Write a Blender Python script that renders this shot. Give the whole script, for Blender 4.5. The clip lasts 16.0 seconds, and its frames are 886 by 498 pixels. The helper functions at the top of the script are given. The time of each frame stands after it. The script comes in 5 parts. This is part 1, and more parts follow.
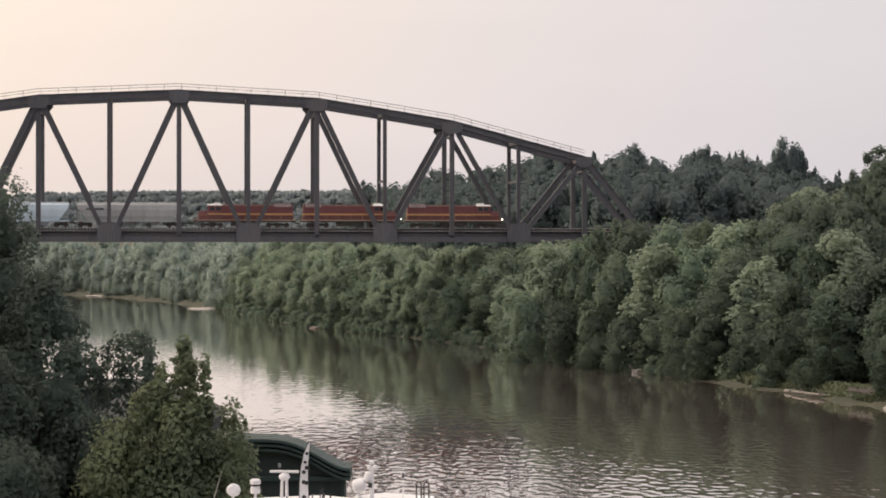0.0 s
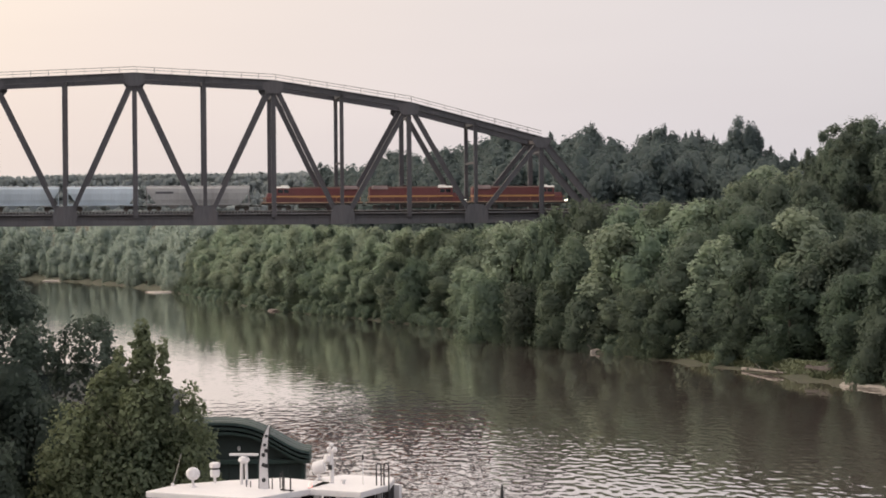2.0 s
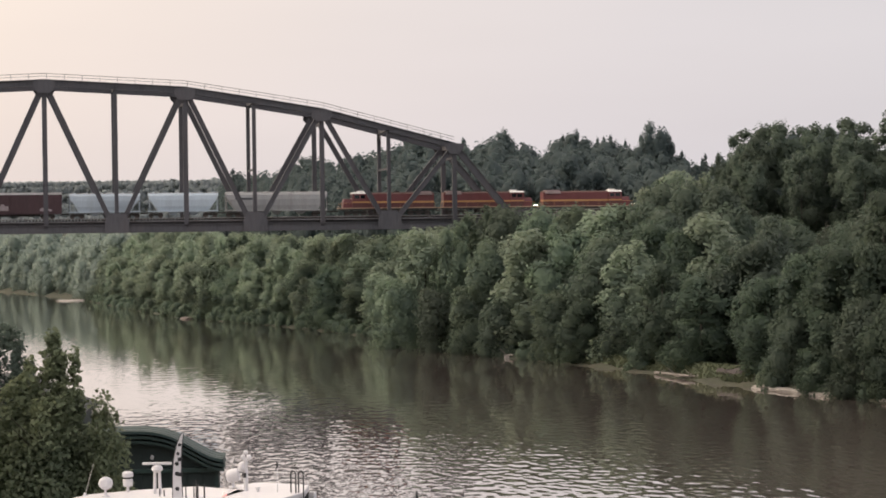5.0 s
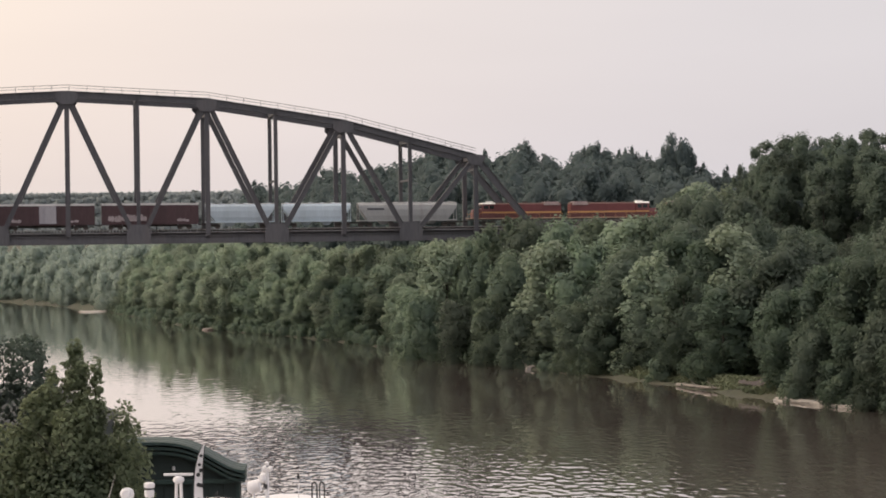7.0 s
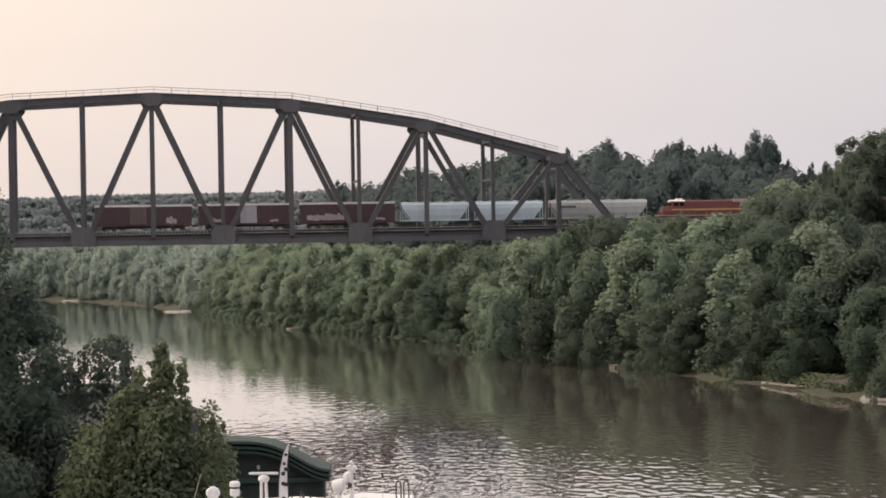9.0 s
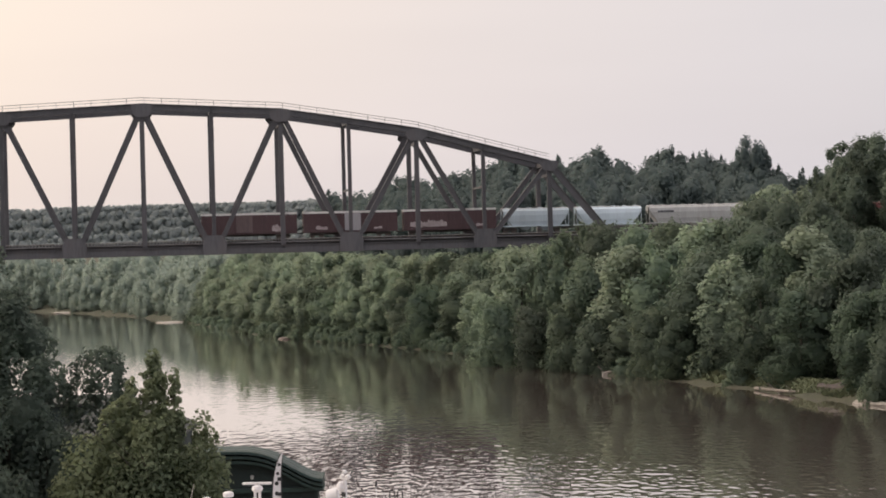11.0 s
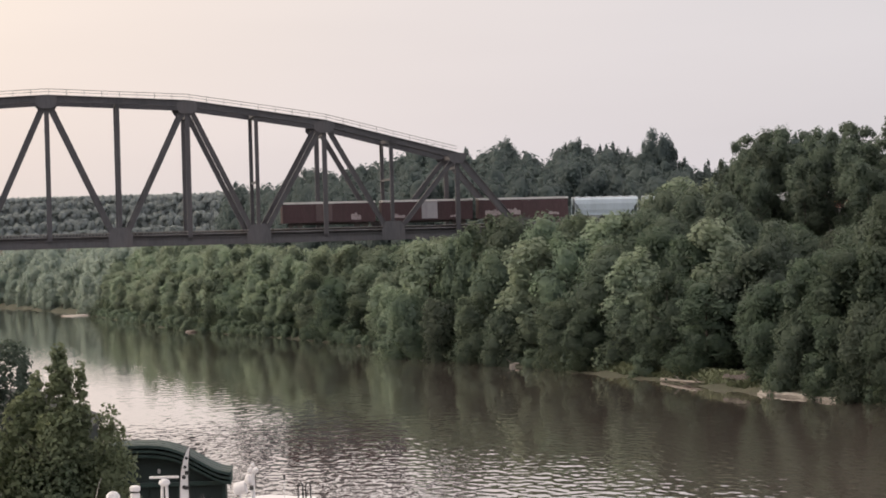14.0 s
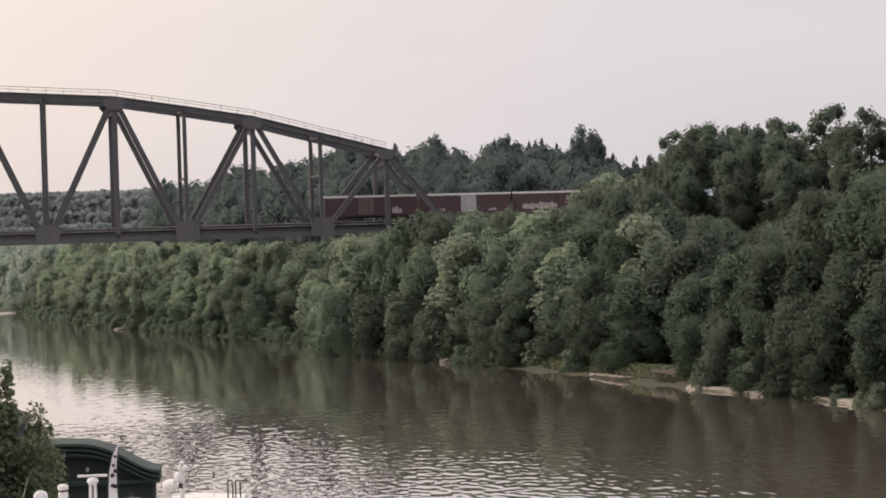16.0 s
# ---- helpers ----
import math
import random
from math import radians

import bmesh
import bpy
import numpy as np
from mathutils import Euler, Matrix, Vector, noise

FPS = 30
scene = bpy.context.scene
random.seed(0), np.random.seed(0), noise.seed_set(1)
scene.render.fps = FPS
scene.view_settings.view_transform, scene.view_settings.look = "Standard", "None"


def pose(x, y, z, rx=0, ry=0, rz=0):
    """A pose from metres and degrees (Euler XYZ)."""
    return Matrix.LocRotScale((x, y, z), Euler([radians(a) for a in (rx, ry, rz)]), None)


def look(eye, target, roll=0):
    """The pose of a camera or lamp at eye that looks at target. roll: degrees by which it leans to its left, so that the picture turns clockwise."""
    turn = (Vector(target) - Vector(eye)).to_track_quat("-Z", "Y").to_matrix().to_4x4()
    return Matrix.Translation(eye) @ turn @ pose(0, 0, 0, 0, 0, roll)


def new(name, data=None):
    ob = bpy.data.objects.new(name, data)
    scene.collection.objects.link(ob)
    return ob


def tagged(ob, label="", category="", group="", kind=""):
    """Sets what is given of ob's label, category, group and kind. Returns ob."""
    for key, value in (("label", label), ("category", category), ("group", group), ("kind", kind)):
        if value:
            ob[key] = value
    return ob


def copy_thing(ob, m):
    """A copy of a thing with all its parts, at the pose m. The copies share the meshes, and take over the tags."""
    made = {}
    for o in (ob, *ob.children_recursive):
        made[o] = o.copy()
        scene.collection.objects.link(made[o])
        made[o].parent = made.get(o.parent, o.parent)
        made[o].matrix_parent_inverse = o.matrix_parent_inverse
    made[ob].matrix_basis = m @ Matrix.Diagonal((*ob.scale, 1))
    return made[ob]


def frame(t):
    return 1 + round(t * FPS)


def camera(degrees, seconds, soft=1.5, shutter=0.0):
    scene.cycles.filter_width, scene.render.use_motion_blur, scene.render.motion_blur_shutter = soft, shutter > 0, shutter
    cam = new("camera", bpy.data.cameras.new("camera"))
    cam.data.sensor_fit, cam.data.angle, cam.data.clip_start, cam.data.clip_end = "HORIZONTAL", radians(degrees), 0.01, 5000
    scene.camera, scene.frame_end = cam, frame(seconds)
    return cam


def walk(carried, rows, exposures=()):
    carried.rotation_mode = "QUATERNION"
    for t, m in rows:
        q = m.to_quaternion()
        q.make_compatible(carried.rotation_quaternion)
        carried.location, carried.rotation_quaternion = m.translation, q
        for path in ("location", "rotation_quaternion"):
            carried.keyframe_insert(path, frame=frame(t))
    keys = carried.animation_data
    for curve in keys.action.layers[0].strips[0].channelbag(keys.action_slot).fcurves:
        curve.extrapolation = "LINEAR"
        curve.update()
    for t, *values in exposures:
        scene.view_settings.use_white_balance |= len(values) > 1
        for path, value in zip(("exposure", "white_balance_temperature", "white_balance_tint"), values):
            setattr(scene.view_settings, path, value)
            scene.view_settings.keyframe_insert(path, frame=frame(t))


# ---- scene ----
# ---------------- camera: a phone held by hand on the bluff, panning ----------------
cam = camera(26.5, 16.0, soft=1.8)
EYE = 17.7
ROWS = [  # seconds, yaw, pitch, lean
    (0.0, 0.0, 0.0, 0.0), (0.5, -0.381, -0.117, -0.132), (1.0, -0.675, -0.246, -0.223), (1.5, -0.94, -0.421, -0.354),
    (2.0, -1.281, -0.573, -0.476), (2.5, -1.662, -0.695, -0.602), (3.0, -2.084, -0.755, -0.686), (3.5, -2.517, -0.757, -0.726),
    (4.0, -2.943, -0.682, -0.794), (4.2, -3.127, -0.63, -0.8), (5.25, -4.02, -0.34, -0.76), (6.3, -4.03, -0.14, -0.71), (6.5, -3.873, -0.134, -0.707), (7.0, -3.27, -0.06, -0.748),
    (7.5, -2.511, -0.003, -0.772), (8.0, -1.734, 0.008, -0.78), (8.5, -1.105, -0.033, -0.838), (8.7, -0.92, -0.05, -0.88), (9.75, -0.55, -0.03, -1.17), (10.8, -0.913, 0.146, -1.47),
    (11.0, -1.008, 0.194, -1.535), (11.5, -1.343, 0.254, -1.664), (12.0, -1.747, 0.231, -1.798), (12.5, -2.19, 0.156, -1.748),
    (13.0, -2.71, 0.076, -1.705), (13.5, -3.259, 0.001, -1.617), (14.0, -3.799, -0.116, -1.597), (14.5, -4.378, -0.155, -1.577),
    (15.0, -4.903, -0.202, -1.609), (15.5, -5.424, -0.234, -1.707), (16.0, -5.94, -0.295, -1.762),
]
walk(cam, [(t, pose(0, 0, EYE, 90 + pitch, 0, yaw) @ pose(0, 0, 0, 0, 0, lean)) for t, yaw, pitch, lean in ROWS])

# ---------------- world, sun ----------------
SUN_AZ, SUN_EL = -80.0, 24.0        # degrees left of the first view, degrees up
SUN_DIR = Vector((math.sin(radians(SUN_AZ)) * math.cos(radians(SUN_EL)), math.cos(radians(SUN_AZ)) * math.cos(radians(SUN_EL)), math.sin(radians(SUN_EL))))


def make_world():
    world = bpy.data.worlds.new("hazy_evening")
    world.use_nodes = True
    nt = world.node_tree
    nt.nodes.clear()
    out = nt.nodes.new("ShaderNodeOutputWorld")
    clear = nt.nodes.new("ShaderNodeBackground")
    veil = nt.nodes.new("ShaderNodeBackground")
    both = nt.nodes.new("ShaderNodeAddShader")
    sky = nt.nodes.new("ShaderNodeTexSky")
    sky.sky_type, sky.sun_disc = "NISHITA", False
    sky.sun_elevation, sky.sun_rotation = radians(SUN_EL), radians(SUN_AZ)
    sky.dust_density, sky.air_density = 6.0, 1.5
    nt.links.new(sky.outputs[0], clear.inputs[0])
    clear.inputs[1].default_value = 0.03
    # the thick haze: pale lilac-grey, warmer and brighter towards the hidden sun
    co = nt.nodes.new("ShaderNodeTexCoord")
    dot = nt.nodes.new("ShaderNodeVectorMath")
    dot.operation = "DOT_PRODUCT"
    dot.inputs[1].default_value = Vector((math.sin(radians(-55)) * 0.75, math.cos(radians(-55)) * 0.75, 0.66)).normalized()
    nt.links.new(co.outputs["Generated"], dot.inputs[0])
    ramp = nt.nodes.new("ShaderNodeValToRGB")
    nt.links.new(dot.outputs["Value"], ramp.inputs[0])
    els = ramp.color_ramp.elements
    els[0].position, els[0].color = 0.0, (0.62, 0.60, 0.63, 1)
    els[1].position, els[1].color = 1.0, (1.05, 0.90, 0.74, 1)
    for pos, col in ((0.28, (0.675, 0.635, 0.665, 1)), (0.38, (0.715, 0.66, 0.68, 1)), (0.48, (0.775, 0.692, 0.682, 1)), (0.58, (0.86, 0.735, 0.675, 1)), (0.66, (0.95, 0.79, 0.67, 1))):
        e = els.new(pos)
        e.color = col
    # faint drawn-out streaks in the haze
    mp = nt.nodes.new("ShaderNodeMapping")
    mp.inputs["Scale"].default_value = (2.0, 2.0, 14.0)
    mp.inputs["Rotation"].default_value = (0, radians(4), 0)
    nt.links.new(co.outputs["Generated"], mp.inputs[0])
    streak = nt.nodes.new("ShaderNodeTexNoise")
    streak.inputs["Scale"].default_value, streak.inputs["Detail"].default_value = 1.6, 3.0
    nt.links.new(mp.outputs[0], streak.inputs["Vector"])
    thick = nt.nodes.new("ShaderNodeMapRange")
    thick.inputs["To Min"].default_value, thick.inputs["To Max"].default_value = 0.95, 1.05
    nt.links.new(streak.outputs[0], thick.inputs[0])
    tone = nt.nodes.new("ShaderNodeHueSaturation")
    nt.links.new(ramp.outputs[0], tone.inputs["Color"])
    # the haze is thinner and brighter overhead
    up = nt.nodes.new("ShaderNodeSeparateXYZ")
    nt.links.new(co.outputs["Generated"], up.inputs[0])
    dome = nt.nodes.new("ShaderNodeMapRange")
    dome.interpolation_type = "SMOOTHSTEP"
    dome.inputs["From Min"].default_value, dome.inputs["From Max"].default_value = 0.16, 0.95
    dome.inputs["To Min"].default_value, dome.inputs["To Max"].default_value = 1.0, 1.9
    nt.links.new(up.outputs["Z"], dome.inputs[0])
    bright = nt.nodes.new("ShaderNodeMath")
    bright.operation = "MULTIPLY"
    nt.links.new(thick.outputs[0], bright.inputs[0])
    nt.links.new(dome.outputs[0], bright.inputs[1])
    nt.links.new(bright.outputs[0], tone.inputs["Value"])
    nt.links.new(tone.outputs[0], veil.inputs[0])
    veil.inputs[1].default_value = 1.0
    nt.links.new(clear.outputs[0], both.inputs[0])
    nt.links.new(veil.outputs[0], both.inputs[1])
    nt.links.new(both.outputs[0], out.inputs[0])
    scene.world = world


make_world()
sun = new("sun", bpy.data.lights.new("sun", "SUN"))
sun.data.energy, sun.data.angle, sun.data.color = 1.5, radians(30), (1.0, 0.95, 0.89)
sun.matrix_basis = look((0, 0, 100), Vector((0, 0, 100)) - SUN_DIR)


# ---------------- materials ----------------
def node_mat(name):
    m = bpy.data.materials.new(name)
    m.use_nodes = True
    nt = m.node_tree
    return m, nt, nt.nodes["Principled BSDF"]


def noise_node(nt, scale, detail=4.0, coords=None, rough=0.6):
    n = nt.nodes.new("ShaderNodeTexNoise")
    n.inputs["Scale"].default_value, n.inputs["Detail"].default_value, n.inputs["Roughness"].default_value = scale, detail, rough
    if coords:
        nt.links.new(coords, n.inputs["Vector"])
    return n


def surface(name, base, rough=0.7, metal=0.0, vary=0.25, scales=(0.6, 9.0), bump=0.02, rust=None, random_tone=0.0, streak=False):
    """A worn surface: broad stains, fine grain, a little relief."""
    m, nt, p = node_mat(name)
    co = nt.nodes.new("ShaderNodeTexCoord").outputs["Object"]
    if streak:
        mp = nt.nodes.new("ShaderNodeMapping")
        mp.inputs["Scale"].default_value = (1, 1, 0.15)
        nt.links.new(co, mp.inputs[0])
        co = mp.outputs[0]
    a, b = noise_node(nt, scales[0], 5, co), noise_node(nt, scales[1], 3, co)
    add = nt.nodes.new("ShaderNodeMath")
    add.operation = "ADD"
    nt.links.new(a.outputs[0], add.inputs[0])
    nt.links.new(b.outputs[0], add.inputs[1])
    val = nt.nodes.new("ShaderNodeMapRange")
    val.inputs["From Min"].default_value, val.inputs["From Max"].default_value = 0.6, 1.4
    val.inputs["To Min"].default_value, val.inputs["To Max"].default_value = 1 - vary, 1 + vary
    nt.links.new(add.outputs[0], val.inputs[0])
    hsv = nt.nodes.new("ShaderNodeHueSaturation")
    hsv.inputs["Color"].default_value = (*base, 1)
    tone = val.outputs[0]
    if random_tone:
        info = nt.nodes.new("ShaderNodeObjectInfo")
        r = nt.nodes.new("ShaderNodeMapRange")
        r.inputs["To Min"].default_value, r.inputs["To Max"].default_value = 1 - random_tone, 1 + random_tone
        nt.links.new(info.outputs["Random"], r.inputs[0])
        mul = nt.nodes.new("ShaderNodeMath")
        mul.operation = "MULTIPLY"
        nt.links.new(tone, mul.inputs[0])
        nt.links.new(r.outputs[0], mul.inputs[1])
        tone = mul.outputs[0]
    nt.links.new(tone, hsv.inputs["Value"])
    col = hsv.outputs[0]
    if rust:
        mask = nt.nodes.new("ShaderNodeMapRange")
        mask.inputs["From Min"].default_value, mask.inputs["From Max"].default_value = 0.52, 0.68
        mask.inputs["To Max"].default_value = 0.75
        nt.links.new(a.outputs[0], mask.inputs[0])
        mix = nt.nodes.new("ShaderNodeMix")
        mix.data_type = "RGBA"
        nt.links.new(mask.outputs[0], mix.inputs["Factor"])
        nt.links.new(col, mix.inputs["A"])
        mix.inputs["B"].default_value = (*rust, 1)
        col = mix.outputs["Result"]
    nt.links.new(col, p.inputs["Base Color"])
    p.inputs["Roughness"].default_value, p.inputs["Metallic"].default_value = rough, metal
    if bump:
        bp = nt.nodes.new("ShaderNodeBump")
        bp.inputs["Distance"].default_value, bp.inputs["Strength"].default_value = bump, 0.6
        nt.links.new(b.outputs[0], bp.inputs["Height"])
        nt.links.new(bp.outputs[0], p.inputs["Normal"])
    return m


def leafy(name, base, tip, vary=0.3, trans=0.25):
    """Foliage: each leaf spray has its own tone, each tree its own hue."""
    m, nt, p = node_mat(name)
    geo, info = nt.nodes.new("ShaderNodeNewGeometry"), nt.nodes.new("ShaderNodeObjectInfo")
    co = nt.nodes.new("ShaderNodeTexCoord").outputs["Object"]
    n = noise_node(nt, 0.22, 3, co)
    mixf = nt.nodes.new("ShaderNodeMath")
    mixf.operation = "MULTIPLY_ADD"
    nt.links.new(geo.outputs["Random Per Island"], mixf.inputs[0])
    mixf.inputs[1].default_value = 0.16
    off = nt.nodes.new("ShaderNodeMapRange")
    off.inputs["From Min"].default_value, off.inputs["From Max"].default_value = 0.35, 0.7
    off.inputs["To Min"].default_value, off.inputs["To Max"].default_value = 0.0, 0.6
    nt.links.new(n.outputs[0], off.inputs[0])
    nt.links.new(off.outputs[0], mixf.inputs[2])
    mix = nt.nodes.new("ShaderNodeMix")
    mix.data_type = "RGBA"
    nt.links.new(mixf.outputs[0], mix.inputs["Factor"])
    mix.inputs["A"].default_value, mix.inputs["B"].default_value = (*base, 1), (*tip, 1)
    hsv = nt.nodes.new("ShaderNodeHueSaturation")
    nt.links.new(mix.outputs["Result"], hsv.inputs["Color"])
    for socket, lo, hi in (("Value", 1 - vary, 1 + vary), ("Hue", 0.485, 0.512)):
        r = nt.nodes.new("ShaderNodeMapRange")
        r.inputs["To Min"].default_value, r.inputs["To Max"].default_value = lo, hi
        nt.links.new(info.outputs["Random"], r.inputs[0])
        nt.links.new(r.outputs[0], hsv.inputs[socket])
    nt.links.new(hsv.outputs[0], p.inputs["Base Color"])
    p.inputs["Roughness"].default_value = 0.5
    p.inputs["Specular IOR Level"].default_value = 0.15
    tr = nt.nodes.new("ShaderNodeBsdfTranslucent")
    nt.links.new(hsv.outputs[0], tr.inputs[0])
    ms = nt.nodes.new("ShaderNodeMixShader")
    ms.inputs[0].default_value = trans
    nt.links.new(p.outputs[0], ms.inputs[1])
    nt.links.new(tr.outputs[0], ms.inputs[2])
    nt.links.new(ms.outputs[0], nt.nodes["Material Output"].inputs["Surface"])
    return m


def glow(name, colour, power):
    m, nt, p = node_mat(name)
    p.inputs["Emission Color"].default_value, p.inputs["Emission Strength"].default_value = (*colour, 1), power
    return m


def glass(name):
    m, nt, p = node_mat(name)
    p.inputs["Base Color"].default_value = (0.012, 0.014, 0.016, 1)
    p.inputs["Roughness"].default_value = 0.06
    return m


def water_mat():
    """Brown river water with long wind ripples, calm lanes between them."""
    m, nt, p = node_mat("river_water")
    co = nt.nodes.new("ShaderNodeTexCoord").outputs["Object"]
    silt = noise_node(nt, 0.02, 4, co)
    ramp = nt.nodes.new("ShaderNodeMix")
    ramp.data_type = "RGBA"
    ramp.inputs["A"].default_value, ramp.inputs["B"].default_value = (0.116, 0.093, 0.086, 1), (0.138, 0.111, 0.101, 1)
    nt.links.new(silt.outputs[0], ramp.inputs["Factor"])
    nt.links.new(ramp.outputs["Result"], p.inputs["Base Color"])
    p.inputs["Roughness"].default_value, p.inputs["IOR"].default_value = 0.03, 2.55
    mp = nt.nodes.new("ShaderNodeMapping")
    mp.inputs["Rotation"].default_value = (0, 0, radians(8))
    mp.inputs["Scale"].default_value = (1.7, 0.85, 1)
    nt.links.new(co, mp.inputs[0])
    mid, fine = (noise_node(nt, s, d, mp.outputs[0], r) for s, d, r in ((0.8, 0.4, 0.4), (2.2, 0.0, 0.5)))
    lanes = noise_node(nt, 0.018, 3, co)
    lane = nt.nodes.new("ShaderNodeMapRange")
    lane.inputs["From Min"].default_value, lane.inputs["From Max"].default_value = 0.35, 0.65
    lane.inputs["To Min"].default_value, lane.inputs["To Max"].default_value = 0.65, 1.0
    nt.links.new(lanes.outputs[0], lane.inputs[0])
    # the open reach is rippled, the water in the lee of the far woods calm
    along_reach = nt.nodes.new("ShaderNodeSeparateXYZ")
    nt.links.new(co, along_reach.inputs[0])
    lee = nt.nodes.new("ShaderNodeMapRange")
    lee.inputs["From Min"].default_value, lee.inputs["From Max"].default_value = 150.0, 205.0
    lee.inputs["To Min"].default_value, lee.inputs["To Max"].default_value = 1.0, 0.36
    nt.links.new(along_reach.outputs["Y"], lee.inputs[0])
    wind = nt.nodes.new("ShaderNodeMath")
    wind.operation = "MULTIPLY"
    nt.links.new(lane.outputs[0], wind.inputs[0])
    nt.links.new(lee.outputs[0], wind.inputs[1])
    normal = None
    for n, dist in ((mid, WAVE[0]), (fine, WAVE[1])):
        bp = nt.nodes.new("ShaderNodeBump")
        bp.inputs["Distance"].default_value = dist
        nt.links.new(n.outputs[0], bp.inputs["Height"])
        nt.links.new(wind.outputs[0], bp.inputs["Strength"])
        if normal:
            nt.links.new(normal, bp.inputs["Normal"])
        normal = bp.outputs[0]
    nt.links.new(normal, p.inputs["Normal"])
    p.inputs["Coat Weight"].default_value, p.inputs["Coat Roughness"].default_value, p.inputs["Coat IOR"].default_value = 1.0, 0.02, 1.5
    nt.links.new(normal, p.inputs["Coat Normal"])
    return m


WAVE = (0.06, 0.004)
M_WATER = water_mat()
M_STEEL = surface("weathered_bridge_steel", (0.098, 0.095, 0.103), 0.65, 0.2, 0.3, (0.25, 3.0), 0.01, rust=(0.104, 0.093, 0.096), streak=True)
M_RAIL = surface("galvanised_rail", (0.30, 0.28, 0.27), 0.5, 0.5, 0.2)
M_TIE = surface("creosote_timber", (0.045, 0.035, 0.028), 0.9, 0, 0.4, (0.8, 12))
M_CONCRETE = surface("old_concrete", (0.33, 0.30, 0.27), 0.9, 0, 0.25, (0.3, 4), 0.02)
M_GIRDER = surface("grey_girder_paint", (0.26, 0.25, 0.24), 0.7, 0, 0.25, (0.4, 4), rust=(0.12, 0.07, 0.05))
M_BARK = surface("bark", (0.06, 0.052, 0.044), 0.95, 0, 0.4, (1.5, 14), 0.03)
LEAF = {
    # upstream leaves: haze put into the colour, far above a leaf's own tone
    "hazed_upstream": leafy("hazed_upstream_leaves", (0.285, 0.345, 0.312), (0.365, 0.425, 0.34), 0.12, 0.45),
    # willow and bank greens are lifted for haze; lush and dark keep deeper tones
    "willow": leafy("hazed_willow_leaves", (0.22, 0.28, 0.222), (0.335, 0.388, 0.252), 0.18, 0.5),
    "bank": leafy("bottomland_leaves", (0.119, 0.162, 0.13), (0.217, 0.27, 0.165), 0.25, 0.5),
    "grass": leafy("river_grass", (0.150, 0.170, 0.110), (0.210, 0.230, 0.142), 0.1, 0.4),
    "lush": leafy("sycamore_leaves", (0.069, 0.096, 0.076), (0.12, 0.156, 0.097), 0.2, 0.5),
    # the ridge's haze is mixed into these bluish greens
    "hill": leafy("hazed_hill_leaves", (0.095, 0.124, 0.124), (0.117, 0.148, 0.138), 0.1, 0.5),
    # distance haze painted into the leaf colour of the farthest hills
    "hazed_far": leafy("hazed_distant_leaves", (0.325, 0.360, 0.365), (0.370, 0.405, 0.395), 0.1, 0.5),
    "near": leafy("sweetgum_leaves", (0.145, 0.178, 0.118), (0.285, 0.308, 0.172), 0.1, 0.55),
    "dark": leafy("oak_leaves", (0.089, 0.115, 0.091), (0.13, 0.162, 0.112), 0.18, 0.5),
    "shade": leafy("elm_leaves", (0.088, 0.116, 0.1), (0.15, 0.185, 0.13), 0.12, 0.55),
}


# ---------------- mesh helpers ----------------
def mesh_from(name, verts, faces, material, smooth=False):
    me = bpy.data.meshes.new(name)
    me.from_pydata([tuple(v) for v in verts], [], faces)
    me.materials.append(material)
    if smooth:
        me.polygons.foreach_set("use_smooth", [True] * len(me.polygons))
    me.update()
    return me


def part(name, bm, material, parent, label="", m=None):
    """One bmesh as one mesh object under its thing."""
    me = bpy.data.meshes.new(name)
    bm.to_mesh(me)
    bm.free()
    me.materials.append(material)
    ob = new(name, me)
    ob.parent = parent
    if m is not None:
        ob.matrix_basis = m
    return tagged(ob, label)


def shared(name, me, parent, m, label=""):
    """A piece that shares its mesh with its likes."""
    ob = new(name, me)
    ob.parent = parent
    ob.matrix_basis = m
    return tagged(ob, label)


def thing(name, label, category, group="", kind="", m=None):
    ob = tagged(new(name), label, category, group, kind)
    ob.empty_display_size = 0.2
    if m is not None:
        ob.matrix_basis = m
    return ob


def box(bm, x0, x1, y0, y1, z0, z1, bevel=0.0, top=None):
    """A box; top = (dx, dy) draws its upper face in by that much on each side."""
    dx, dy = top or (0, 0)
    vs = [bm.verts.new(c) for c in ((x0, y0, z0), (x1, y0, z0), (x1, y1, z0), (x0, y1, z0), (x0 + dx, y0 + dy, z1), (x1 - dx, y0 + dy, z1), (x1 - dx, y1 - dy, z1), (x0 + dx, y1 - dy, z1))]
    fs = [bm.faces.new([vs[i] for i in f]) for f in ((3, 2, 1, 0), (4, 5, 6, 7), (0, 1, 5, 4), (1, 2, 6, 5), (2, 3, 7, 6), (3, 0, 4, 7))]
    if bevel:
        es = {e for f in fs for e in f.edges}
        bmesh.ops.bevel(bm, geom=list(es), offset=bevel, segments=2, affect="EDGES", profile=0.6)
    return bm


def tube(bm, a, b, r0, r1=None, seg=8):
    """A round bar from a to b."""
    a, b = Vector(a), Vector(b)
    r1 = r0 if r1 is None else r1
    way = (b - a).normalized()
    u = way.orthogonal().normalized()
    w = way.cross(u)
    rings = [[bm.verts.new(p + r * (math.cos(k * math.tau / seg) * u + math.sin(k * math.tau / seg) * w)) for k in range(seg)] for p, r in ((a, r0), (b, r1))]
    for k in range(seg):
        bm.faces.new((rings[0][k], rings[0][(k + 1) % seg], rings[1][(k + 1) % seg], rings[1][k]))
    bm.faces.new(rings[0][::-1])
    bm.faces.new(rings[1])
    return bm


